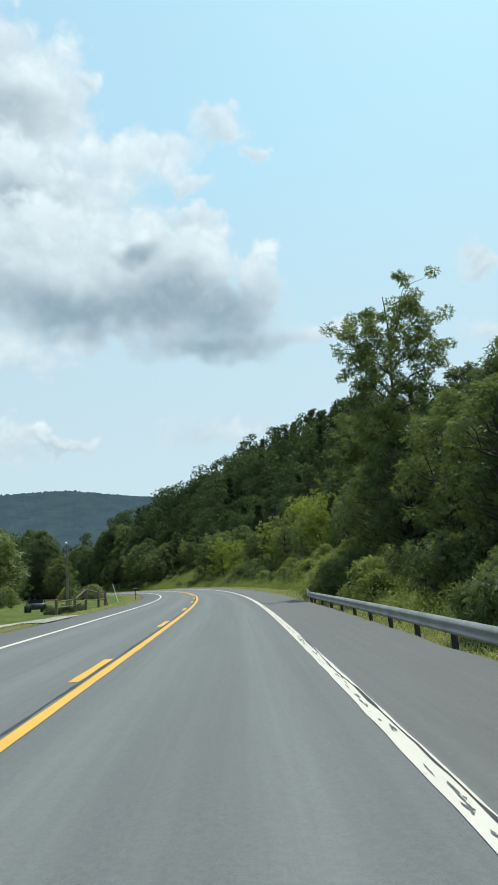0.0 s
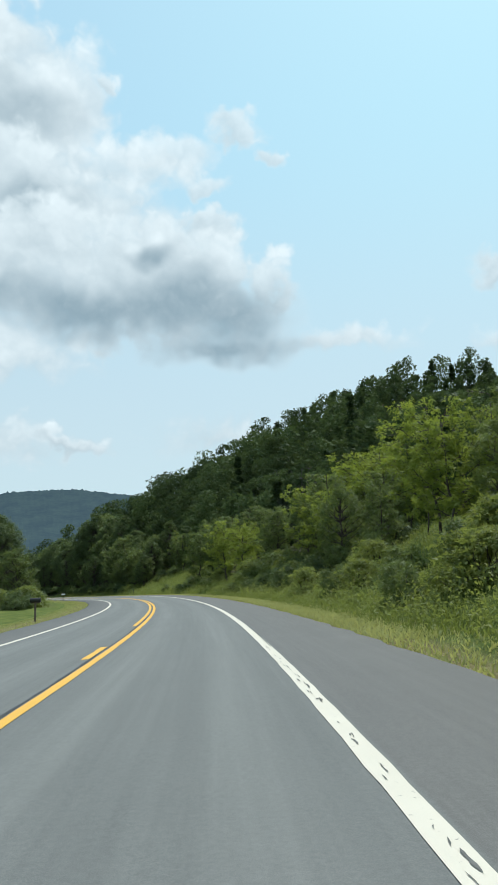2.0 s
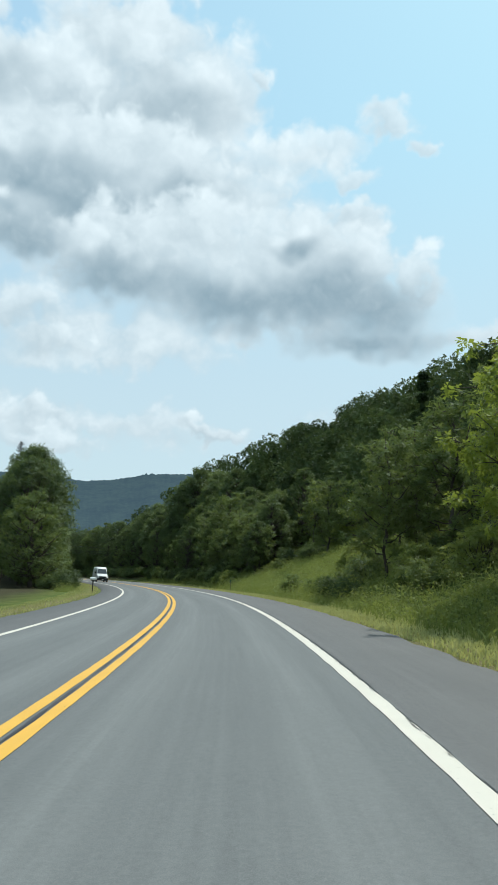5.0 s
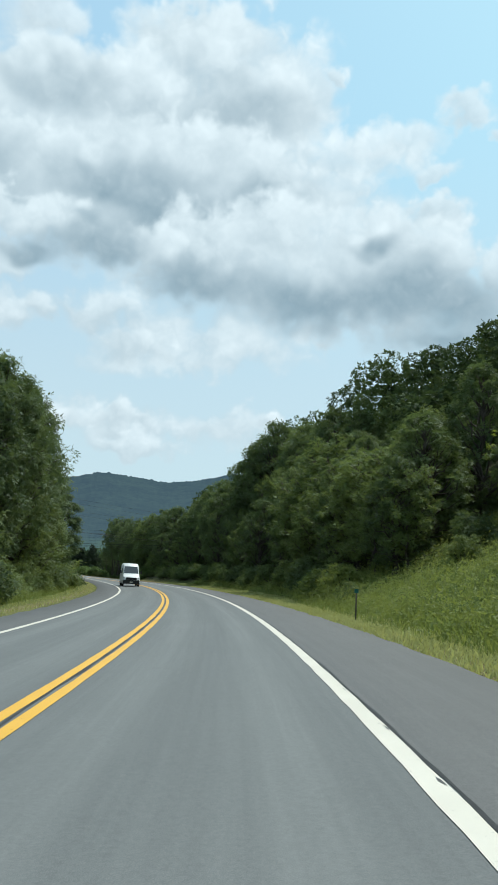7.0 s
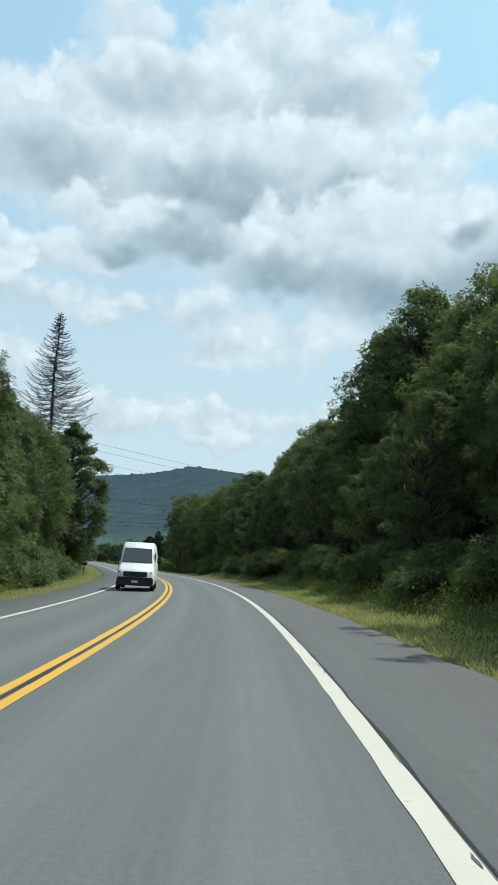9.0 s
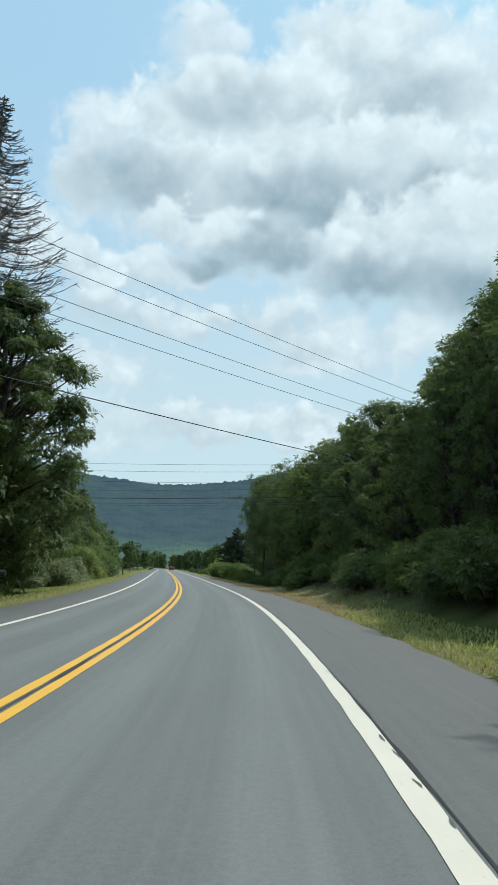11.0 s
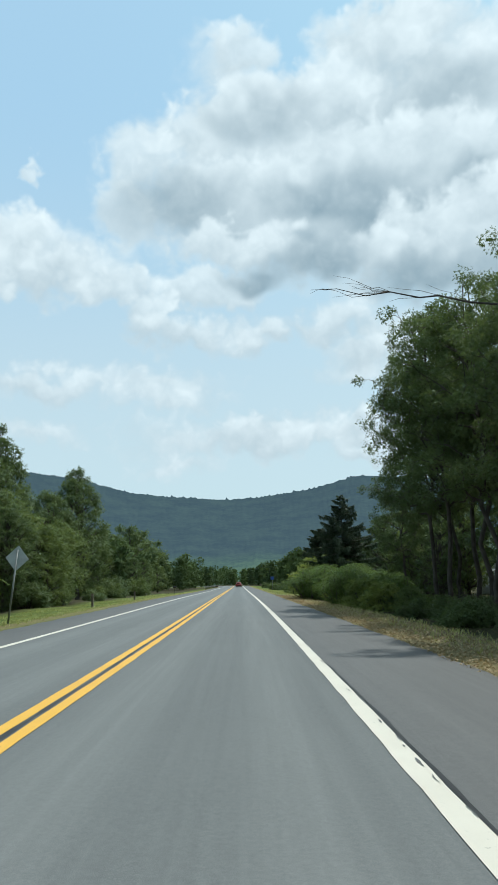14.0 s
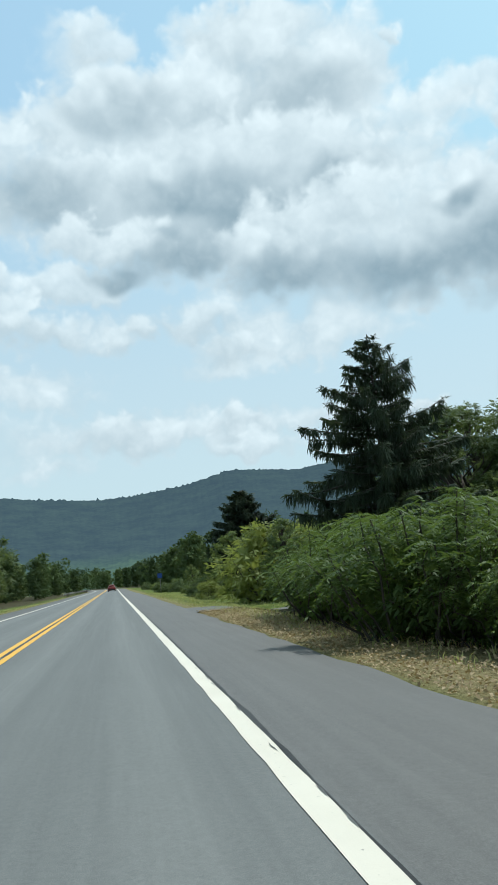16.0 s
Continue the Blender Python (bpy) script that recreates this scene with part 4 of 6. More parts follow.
K_MID = [Kind(broadleaf("tree", "mid-sized green tree at the wood's edge", 21, 10, 3.4, 0.05, 66, 5200, 0.27, M_LEAF_MID, group=FOREST), 10),
         Kind(broadleaf("tree", "slender green tree at the wood's edge", 22, 12, 3.0, 0.04, 66, 5200, 0.27, M_LEAF, group=FOREST), 12)]
K_LOCUST = [Kind(broadleaf("locust_tree", "tall locust tree with drooping feathery sprays beside the road", 14, 16.5, 4.2, 0.02, 130, 22000, 0.30, M_LEAF, 0.6, 0.95, hang=0.7, flat=0.55), 16.5)]
K_SLIM = [Kind(tufted_tree("tree", "tall slim aspen with a bare lower trunk", 31, 20, 4.0, 0.42, M_LEAF, 0.155, 30, 8, 105, FOREST), 20),
          Kind(tufted_tree("tree", "tall slim leaning aspen with a thin trunk", 32, 19, 3.8, 0.46, M_LEAF, 0.155, 28, 8, 105, FOREST), 19)]
K_YEL = [Kind(tufted_tree("tree", "young yellow-green maple with airy foliage", 41, 8, 2.0, 0.26, M_LEAF_YELLOW, 0.20, 20, 6, 26, "young maples on the bank", 0.8, 0.17), 8),
         Kind(tufted_tree("tree", "young sunlit yellow-green tree with a thin trunk", 42, 9, 1.9, 0.32, M_LEAF_YELLOW, 0.20, 20, 6, 26, "young maples on the bank", 0.9, 0.17), 9),
         Kind(tufted_tree("tree", "young light green tree with airy foliage", 43, 9, 2.1, 0.20, M_LEAF_MID, 0.20, 26, 6, 32, "young maples on the bank", 0.9, 0.17), 9)]
K_SHRUB = [Kind(shrub("shrub", "rounded dark green bush on the verge", 51, 2.2, 1.8, 26, 2400, 0.16, M_LEAF, "verge bushes"), 2.2),
           Kind(shrub("shrub", "loose mid green bush on the verge", 52, 2.4, 1.7, 26, 2400, 0.16, M_LEAF_MID, "verge bushes"), 2.4),
           Kind(shrub("shrub", "yellow-green sunlit bush on the verge", 53, 2.0, 1.6, 24, 2300, 0.15, M_WEED, "verge bushes"), 2.0)]
K_PALE = [Kind(shrub("shrub", "pale silvery green willow bush beside the lawn", 54, 2.4, 1.9, 22, 2200, 0.20, M_LEAF_PALE, "pale bushes"), 2.4)]
K_SUMAC = [Kind(sumac("shrub", "sumac thicket with long feathered bright green leaves", 61, 3.0, 2.2, M_SUMAC, "sumac thickets"), 3.0),
           Kind(sumac("shrub", "sumac thicket with sunlit feathered leaves", 62, 2.6, 2.0, M_SUMAC, "sumac thickets"), 2.6)]
K_TALL = [Kind(tufted_tree("tree", "tall airy cottonwood standing above the wood", 44, 17, 3.3, 0.50, M_LEAF_MID, 0.17, 26, 8, 100, "", 0.75, 0.15), 17)]
K_BARE = [Kind(bare_conifer("dead_conifer", "dead grey conifer with bare upswept boughs", 81, 30, 4.3), 30)]
K_GREY = [Kind(bare_tree("dead_tree", "bare grey dead tree among young maples", 82, 9.5, 2.0), 9.5)]
K_SPRUCE = [Kind(conifer("spruce_tree", "dark green spruce with drooping boughs", 71, 10.5, 3.0, M_NEEDLE, 20, 9, lambda u: min(1.0, ((1 - u) / 0.46) ** 0.9)), 10.5)]
K_FIR = [Kind(conifer("fir_tree", "dense dark rounded conifer at the field's edge", 72, 9, 2.5, M_NEEDLE, 24, 15, lambda u: min(1.0, ((1 - u) / 0.75) ** 0.7), 0.3, 0.5), 9)]


def scatter(kinds, count, s_range, lat_range, h_range, seed, wide=(0.85, 1.15), min_gap=0.0):
    rng = np.random.default_rng(seed)
    done = []
    for i in range(count):
        for _ in range(12):
            s = s_range[0] + (s_range[1] - s_range[0]) * (i + rng.uniform(-0.2, 1.2)) / count if _ < 8 else rng.uniform(*s_range)
            lat = rng.uniform(*lat_range)
            if all((s - a) ** 2 + (lat - b) ** 2 > min_gap ** 2 for a, b in done):
                break
        done.append((s, lat))
        kinds[rng.integers(len(kinds))].place(s, lat, rng.uniform(*h_range), rng.uniform(0, 360), wide=rng.uniform(*wide))


def build_right_side():
    # wood at the start, behind the guardrail, and one tall airy cottonwood
    scatter(K_BIG[2:] + K_MID, 14, (-4, 34), (11.5, 15), (6.0, 8.2), 101, min_gap=2.2)
    scatter(K_MID, 5, (36, 48), (12, 15.5), (5, 7), 151, min_gap=2)
    scatter(K_FAR, 10, (0, 52), (16, 24), (5.5, 7.5), 102, min_gap=3)
    scatter(K_SHRUB, 18, (4, 50), (8.0, 10.5), (1.4, 2.6), 103)
    K_TALL[0].place(44.0, 13.2, 17.0, 140, wide=0.95)
    for s_, l_, h_, t_ in ((40.5, 16.4, 9.2, 20), (35.0, 17.2, 9.6, 150), (30.0, 15.6, 8.6, 250), (45.5, 15.6, 8.2, 80), (41.5, 12.4, 7.4, 300)):
        K_MID[1].place(s_, l_, h_, t_, wide=1.25)
    K_TALL[0].place(57.0, 14.9, 11.0, 200, wide=1.3)
    scatter(K_MID, 4, (58, 74), (13, 17), (5, 7), 159, min_gap=2)
    # the overgrown bank
    scatter(K_SHRUB, 18, (46, 118), (9.4, 13), (1.2, 2.3), 104)
    scatter(K_YEL, 5, (70, 92), (13, 18), (4.5, 7), 106, min_gap=2)
    scatter(K_SHRUB[1:], 9, (60, 92), (8.4, 11), (0.9, 1.8), 153, min_gap=1.4)
    scatter(K_SHRUB[:2], 12, (92, 118), (7.9, 9.6), (1.1, 2.2), 154, min_gap=1.2)
    scatter(K_SHRUB, 8, (140, 164), (8.4, 10), (0.9, 1.8), 155, min_gap=1.2)
    scatter(K_YEL + K_MID[:1], 20, (58, 116), (17, 28), (5, 8), 105, min_gap=2.5)
    scatter(K_SHRUB, 14, (50, 110), (14, 22), (1.4, 2.6), 106)
    scatter(K_YEL[2:], 3, (98, 121), (11.5, 15), (4.5, 7.0), 107, min_gap=2)
    scatter(K_YEL[2:] + K_MID, 5, (84, 100), (12, 15), (3.4, 5.2), 177, min_gap=2)
    for s_, l_, h_, t_, k_ in ((106.5, 22.5, 8.6, 15, 1), (110.5, 20.0, 8.0, 80, 0), (103.0, 20.5, 7.6, 150, 0), (113.5, 17.5, 6.0, 220, 1), (100.0, 18.0, 6.8, 290, 0), (117.5, 21.0, 8.0, 340, 1), (97.0, 21.5, 7.8, 45, 1)):
        K_YEL[k_].place(s_, l_, h_, t_, wide=1.2)
    for s_, l_, h_, t_, k_ in ((95.5, 12.5, 5.4, 20, 0), (99.5, 13.5, 6.8, 140, 2), (104, 12.8, 7.0, 220, 1), (108.5, 13.6, 6.4, 300, 2)):
        K_YEL[k_].place(s_, l_, h_, t_)
    scatter(K_YEL[2:], 12, (138, 166), (13, 18), (5.5, 8.5), 147, min_gap=2)
    for s_, l_, h_, t_, k_ in ((132.6, 10.6, 7.6, 20, 0), (135.4, 10.9, 6.0, 140, 1), (124.5, 11.0, 5.2, 220, 1), (128.0, 12.4, 5.8, 300, 0), (150.3, 10.8, 7.8, 60, 2), (120.5, 10.2, 6.4, 100, 0)):
        K_YEL[k_].place(s_, l_, h_, t_)
    scatter(K_SHRUB, 10, (100, 122), (9.0, 12), (1.4, 2.8), 108)
    scatter(K_SHRUB, 9, (138, 166), (10, 13), (1.2, 2.2), 148)
    scatter(K_YEL, 8, (160, 200), (16, 24), (5, 8), 109, min_gap=3)
    scatter(K_SHRUB, 10, (160, 204), (14, 22), (1.2, 2.4), 110)
    K_GREY[0].place(129, 20, 9.5, 10)
    for s_, l_, h_, t_ in ((146, 22, 8.0, 10), (152, 28, 9.5, 70), (166, 26, 8.5, 130), (171, 33, 10.5, 190), (139, 30, 8.5, 250), (181, 30, 9.5, 310), (187, 37, 10.5, 20), (124, 31, 8.5, 80)):
        K_FIR[0].place(s_, l_, h_, t_, wide=0.75)
    # dense wood on the inside of the hill
    scatter(K_BIG, 5, (204, 224), (16, 20), (7, 9.5), 111, min_gap=3)
    scatter(K_BIG, 4, (223, 235), (15.5, 19), (9.8, 12.3), 191, min_gap=3)
    scatter(K_BIG, 6, (231, 248), (16.0, 21), (12, 15.5), 171, min_gap=3.2)
    scatter(K_BIG, 6, (249, 266), (16.5, 21), (14, 19), 172, min_gap=3.2)
    scatter(K_BIG, 8, (266, 297), (14.8, 18.5), (10.5, 14), 161, min_gap=3)
    scatter(K_MID, 18, (222, 292), (11.0, 15.5), (6.0, 11.0), 112, min_gap=2)
    scatter(K_YEL[2:] + K_MID, 9, (196, 224), (10.5, 14.5), (5, 7.5), 152, min_gap=2)
    for s_, l_, h_, t_, k_ in ((199.5, 11.4, 5.6, 40, 2), (201.5, 12.6, 7.2, 220, 2), (203.5, 11.4, 6.6, 310, 2), (206.5, 12.4, 7.8, 75, 2)):
        K_YEL[k_].place(s_, l_, h_, t_, wide=1.25)
    for s_, l_, h_, t_ in ((199.0, 14.2, 8.2, 30), (202.5, 15.0, 8.8, 120), (207.0, 15.6, 9.0, 210), (211.5, 14.4, 8.0, 300), (216.0, 15.6, 9.6, 60), (192.5, 21.0, 7.4, 100), (203.0, 19.0, 10.4, 75), (198.0, 22.0, 9.0, 200), (191.0, 25.0, 7.0, 260)):
        K_MID[1].place(s_, l_, h_, t_, wide=0.95 if h_ > 9 else 1.2)
    for s_, l_, h_, t_ in ((193.0, 8.6, 1.3, 10), (197.2, 9.0, 1.8, 190), (200.5, 8.6, 1.9, 280), (190.5, 13.0, 1.5, 140), (189.0, 16.0, 2.0, 230), (188.0, 19.0, 2.4, 320), (187.0, 22.5, 2.2, 50), (192.5, 14.5, 2.2, 30)):
        K_SHRUB[int(s_) % 3].place(s_, l_, h_, t_)
    K_YEL[2].place(213, 11.2, 6.8, 15, wide=1.3)
    K_YEL[2].place(218.5, 11.6, 7.6, 115, wide=1.3)
    for s_, l_, h_, t_ in ((221.0, 13.6, 11.4, 35), (209.5, 12.6, 8.2, 155), (205.0, 13.2, 7.6, 275), (224.5, 12.6, 9.4, 200), (195.5, 12.0, 5.6, 95), (193.5, 17.5, 6.2, 320)):
        K_YEL[2].place(s_, l_, h_, t_, wide=1.15)
    K_YEL[2].place(201, 13.0, 5.0, 215, wide=1.3)
    scatter(K_SHRUB[:2], 40, (200, 290), (9.0, 11.0), (1.2, 2.6), 113)
    # flat wood after the bend
    scatter(K_BIG, 3, (296, 306), (14.5, 17), (9.3, 10.3), 114, min_gap=3)
    scatter(K_BIG, 6, (308, 330), (15.0, 17.5), (12.6, 14.6), 164, min_gap=3)
    scatter(K_BIG, 5, (329, 346), (15, 18), (11, 13.5), 194, min_gap=3)
    scatter(K_FAR, 10, (300, 376), (20, 27), (10, 13), 115, min_gap=4)
    scatter(K_SHRUB[:2] + K_SUMAC, 26, (262, 322), (8.6, 11.2), (1.5, 2.4), 116)
    scatter(K_SHRUB[:2], 12, (322, 350), (9.0, 12.0), (0.8, 1.5), 126)
    scatter(K_MID, 7, (292, 322), (11.5, 14), (5, 8), 176, min_gap=3)
    for s_, l_, h_, t_ in ((331, 13.8, 13.5, 50), (335, 14.5, 15, 140), (339, 13.6, 15.5, 230), (343, 14.6, 15, 0), (346.5, 12.8, 14, 70), (350, 15.5, 15, 200), (353, 12.8, 15.5, 130),
                           (356.5, 13.6, 16.8, 310), (359.5, 12.6, 16.2, 40), (362.5, 14.8, 17.5, 250), (365.5, 13.5, 16.4, 160), (367.0, 15.4, 16, 95), (370.0, 12.8, 10.5, 280),
                           (349, 20, 14, 20), (358, 19.5, 15, 220), (366, 18.5, 15, 330)):
        K_SLIM[int(t_ / 10) % 2].place(s_, l_, h_, t_, wide=0.86)
    scatter(K_SHRUB[:2], 9, (346, 366), (9.6, 11.5), (1.0, 1.8), 118)
    scatter(K_SHRUB[2:], 7, (361, 376), (8.9, 10.2), (1.5, 2.1), 158, min_gap=1.4)
    K_SHRUB[0].place(47.5, 9.0, 1.5, 10)
    scatter(K_SUMAC, 14, (366, 384), (8.5, 12.6), (2.0, 2.8), 119, min_gap=1.4)
    scatter(K_SUMAC, 13, (380, 391), (8.3, 12.4), (2.4, 3.2), 179, min_gap=1.5)
    scatter(K_SHRUB[:1], 6, (391, 400), (11.0, 14.5), (2.0, 3.2), 139, min_gap=1.6)
    scatter(K_SHRUB[:1] + K_MID, 9, (397, 428), (11.5, 16), (2.6, 4.8), 129, min_gap=2.2)
    scatter(K_MID, 9, (376, 412), (17, 26), (6, 8), 120, min_gap=3)
    K_SPRUCE[0].place(392.5, 12.0, 9.9, 40, wide=1.12)
    for s_, l_, h_, t_ in ((398, 17.5, 9.0, 10), (402, 20, 9.8, 90), (407, 18, 8.6, 200), (396, 21, 10.0, 300), (390, 19, 8.4, 45), (385, 20.5, 8.8, 135)):
        K_MID[1].place(s_, l_, h_ * 0.93, t_, wide=1.3)
    K_FIR[0].place(441, 15.5, 9.9, 140, wide=1.6)
    scatter(K_MID + K_SHRUB, 16, (408, 470), (12, 22), (3, 6), 121, min_gap=3)
    scatter(K_SHRUB, 16, (420, 560), (9.5, 12.5), (1.4, 2.6), 123)


def build_left_side():
    scatter(K_FAR, 11, (112, 165), (-46, -26), (12, 16), 131, min_gap=4)
    scatter(K_SHRUB, 10, (128, 168), (-17, -11.8), (1.6, 2.8), 132)
    scatter(K_SHRUB + K_MID, 6, (84, 118), (-26, -15), (2.0, 3.5), 139)
    scatter(K_SHRUB[:2], 22, (188, 286), (-10.8, -9.0), (2.0, 3.4), 133)
    scatter(K_MID, 16, (190, 284), (-14, -11.5), (8, 11), 134, min_gap=2.5)
    for s_, l_, h_, t_ in ((213, -15, 17, 10), (219, -13.8, 19.5, 80), (228, -14.5, 20, 200), (238, -14.0, 20.5, 120), (246, -16.5, 18, 300), (252, -14.6, 17, 20),
                           (262, -15.5, 16, 250), (271, -14.5, 16, 45), (279, -13.0, 16, 130), (287, -13.5, 17, 280)):
        K_BIG[int(s_) % 3].place(s_, l_, h_, t_, wide=0.85)
    K_LOCUST[0].place(292.5, -10.4, 17.0, 60)
    K_BIG[0].place(299.5, -13.5, 15.0, 160, wide=0.7)
    K_MID[0].place(291.0, -10.6, 9.0, 20)
    K_MID[1].place(300.0, -11.5, 7.0, 20)
    K_BARE[0].place(297, -12.9, 31.6, 0, wide=1.35)
    scatter(K_PALE, 9, (303, 328), (-10.6, -9.0), (2.2, 3.0), 136, min_gap=1.6)
    scatter(K_SHRUB + K_SUMAC, 16, (324, 352), (-11, -9.2), (2.6, 4.0), 137, min_gap=1.2)
    scatter(K_SHRUB + K_MID, 12, (348, 400), (-18, -13.5), (2.4, 4.6), 188, min_gap=1.8)
    for s_, l_, h_, t_, k_ in ((352, -17.5, 10.5, 10, 0), (360, -20.5, 11.5, 80, 1), (367, -19.0, 10.8, 150, 2), (374, -22.5, 13.0, 220, 0), (384, -18.0, 9.6, 290, 1), (391, -20.0, 10.6, 40, 2),
                               (379, -15.6, 7.8, 330, 1), (388, -15.4, 7.2, 60, 2), (398, -17.2, 8.6, 95, 2)):
        K_BIG[k_].place(s_, l_, h_, t_, wide=1.15)
    for s_, l_, h_, t_, k_ in ((402, -28, 20.5, 10, 0), (411, -26.5, 21.5, 130, 1), (396, -30, 20, 200, 2), (433, -21.5, 19.4, 70, 1), (427, -24.5, 15.5, 250, 0), (440, -25, 14, 300, 2)):
        K_BIG[k_].place(s_, l_, h_, t_, wide=0.85)
    K_FIR[0].place(377, -24.5, 11.5, 60, wide=1.1)
    for s_, l_, h_, t_, k_ in ((338.5, -14.2, 12.8, 25, 1), (328, -16.0, 12.0, 115, 0), (346, -16.8, 12.4, 205, 2), (319, -15.0, 11.5, 295, 1)):
        K_BIG[k_].place(s_, l_, h_, t_, wide=0.85)
    scatter(K_SHRUB, 10, (404, 452), (-19, -14.5), (2.0, 4.0), 189, min_gap=1.6)
    K_SHRUB[0].place(338.5, -9.8, 4.2, 15, wide=1.1)
    K_SHRUB[1].place(334, -9.6, 3.8, 75, wide=1.1)
    K_SHRUB[2].place(343.5, -9.2, 2.4, 40)
    scatter(K_MID, 9, (446, 500), (-24, -16), (6, 10), 141, min_gap=3)
    scatter(K_FAR, 12, (470, 600), (-40, -26), (13, 19), 140, min_gap=5)


def build_woods():
    """The trees that cover the hill and the valley behind the roadside ones, too many to count."""
    rng = np.random.default_rng(77)
    heap = Heap()

    tones = []

    def tree(s, lat, h, pointed=False, leaves=300, size=0.85):
        start = heap.n
        leaves = int(leaves * max(1.0, (h / 13) ** 1.6))
        x, y = xy(s, lat)
        base = np.array([float(x), float(y), float(ground_z(s, lat))])
        r = h * rng.uniform(0.25, 0.34) * (0.55 if pointed else 1.0)
        boughs = 9
        for i in range(boughs):
            u = i / (boughs - 1)
            prof = (1 - u) * 1.0 + 0.05 if pointed else math.sin(math.pi * (0.18 + 0.72 * u)) ** 0.7
            a = i * 2.4 + rng.uniform(-0.5, 0.5)
            rad = r * prof * 0.60 * rng.uniform(0.5, 1.1)
            br = r * (0.22 + 0.36 * prof) * rng.uniform(0.75, 1.15)
            c = base + np.array([rad * math.cos(a), rad * math.sin(a), h * (0.16 + 0.76 * u)])
            clump(heap, rng, c, np.array([br, br, br * 0.8]), leaves // boughs, size, size * 0.66, 0.75, 0.1, 1.0)
        tones.append((heap.n - start, rng.uniform() * (0.25 if pointed else 1.0)))

    for s0 in np.arange(-30, 345, 6.2):
        for l0 in np.arange(24, 152, 6.4):
            ss, ll = s0 + rng.uniform(-2.6, 2.6), l0 + rng.uniform(-2.6, 2.6)
            if s0 > 300 and l0 > 75 or rng.uniform() < 0.13 or s0 < 40 and l0 > 70 or l0 > 128 and not 120 < s0 < 290:
                continue
            young = s0 < 165 and l0 < 75
            if young and ll < 30:
                continue
            near = l0 < 48 and s0 > 150
            tall = 17 if 225 < s0 < 275 and l0 < 45 else 8 if s0 < 135 else 10 if s0 < 200 else 13
            if l0 > 72 and s0 < 290:
                tall = 6.4 if s0 < 215 else 7.2 if s0 < 235 else 9.8
            tree(ss, ll, rng.uniform(4.5, 8.5) if young else rng.uniform(tall * 0.68, min(tall * 1.36, 18.5)), rng.uniform() < 0.10, 1500 if near and 185 < s0 < 300 else 700 if near else 390, 0.40 if near and 185 < s0 < 300 else 0.52 if near else 0.72)
    for k in range(44):
        tree(470 + 5.7 * k + rng.uniform(-2, 2), rng.uniform(14, 30), rng.uniform(7, 10), False, 420, 0.7)
        tree(455 + 6.0 * k + rng.uniform(-2, 2), rng.uniform(-34, -15), rng.uniform(8, 12), False, 420, 0.7)
    for k in range(24):
        tree(92 + 3.2 * k, rng.uniform(19, 31), rng.uniform(7, 10.5), k % 5 == 3, 800, 0.48)
    for k in range(60):
        tree(rng.uniform(150, 320), rng.uniform(-75, -22), rng.uniform(11, 16))
    for k in range(80):
        tree(rng.uniform(330, 720), rng.uniform(-80, -34), rng.uniform(9, 13))
    for k in range(70):
        tree(rng.uniform(470, 740), rng.uniform(22, 75), rng.uniform(9, 14))
    for k in range(110):
        tree(rng.uniform(640, 930), rng.choice([-1, 1]) * rng.uniform(10, 60), rng.uniform(8.5, 14))
    for k in range(110):
        tree(rng.uniform(880, 958), rng.uniform(-75, 75), rng.uniform(9, 16))
    me = heap.mesh("woods", M_WOODS)
    tone = me.attributes.new("tone", "FLOAT", "POINT")
    tone.data.foreach_set("value", np.concatenate([np.full(k, v, np.float32) for k, v in tones]))
    tagged(new("woods", me), "mixed green hardwood forest covering the hillside and valley", "forest", kind="stuff")


def blades(name, label, zones, mat, seed):
    """Grass as single bent blades; zones: s range, lat range, count, height, width."""
    rng = np.random.default_rng(seed)
    heap = Heap()
    for s0, s1, l0, l1, count, h, w in zones:
        s, lat = rng.uniform(s0, s1, count), rng.uniform(l0, l1, count)
        x, y = xy(s, lat)
        p = np.stack([x, y, ground_z(s, lat) - 0.02], 1)
        hh = (h * rng.uniform(0.45, 1.2, count))[:, None]
        a = rng.uniform(0, 6.283, count)
        side = np.stack([np.cos(a), np.sin(a), 0 * a], 1) * w / 2
        lean = rng.normal(size=(count, 3)) * np.array([0.28, 0.28, 0.0])
        up = np.array([0, 0, 1.0])
        mid = p + hh * 0.55 * (up + lean * 0.6)
        tip = p + hh * (up * 0.95 + lean * 1.6)
        v = np.stack([p - side, p + side, mid + side * 0.8, mid - side * 0.8, tip], 1)
        i = np.arange(count)[:, None] * 5
        heap.add(v, np.concatenate([i, i + 1, i + 2, i + 3], 1), np.concatenate([i + 3, i + 2, i + 4], 1))
    return tagged(new(name, heap.mesh(name, mat)), label, "grass", kind="stuff")


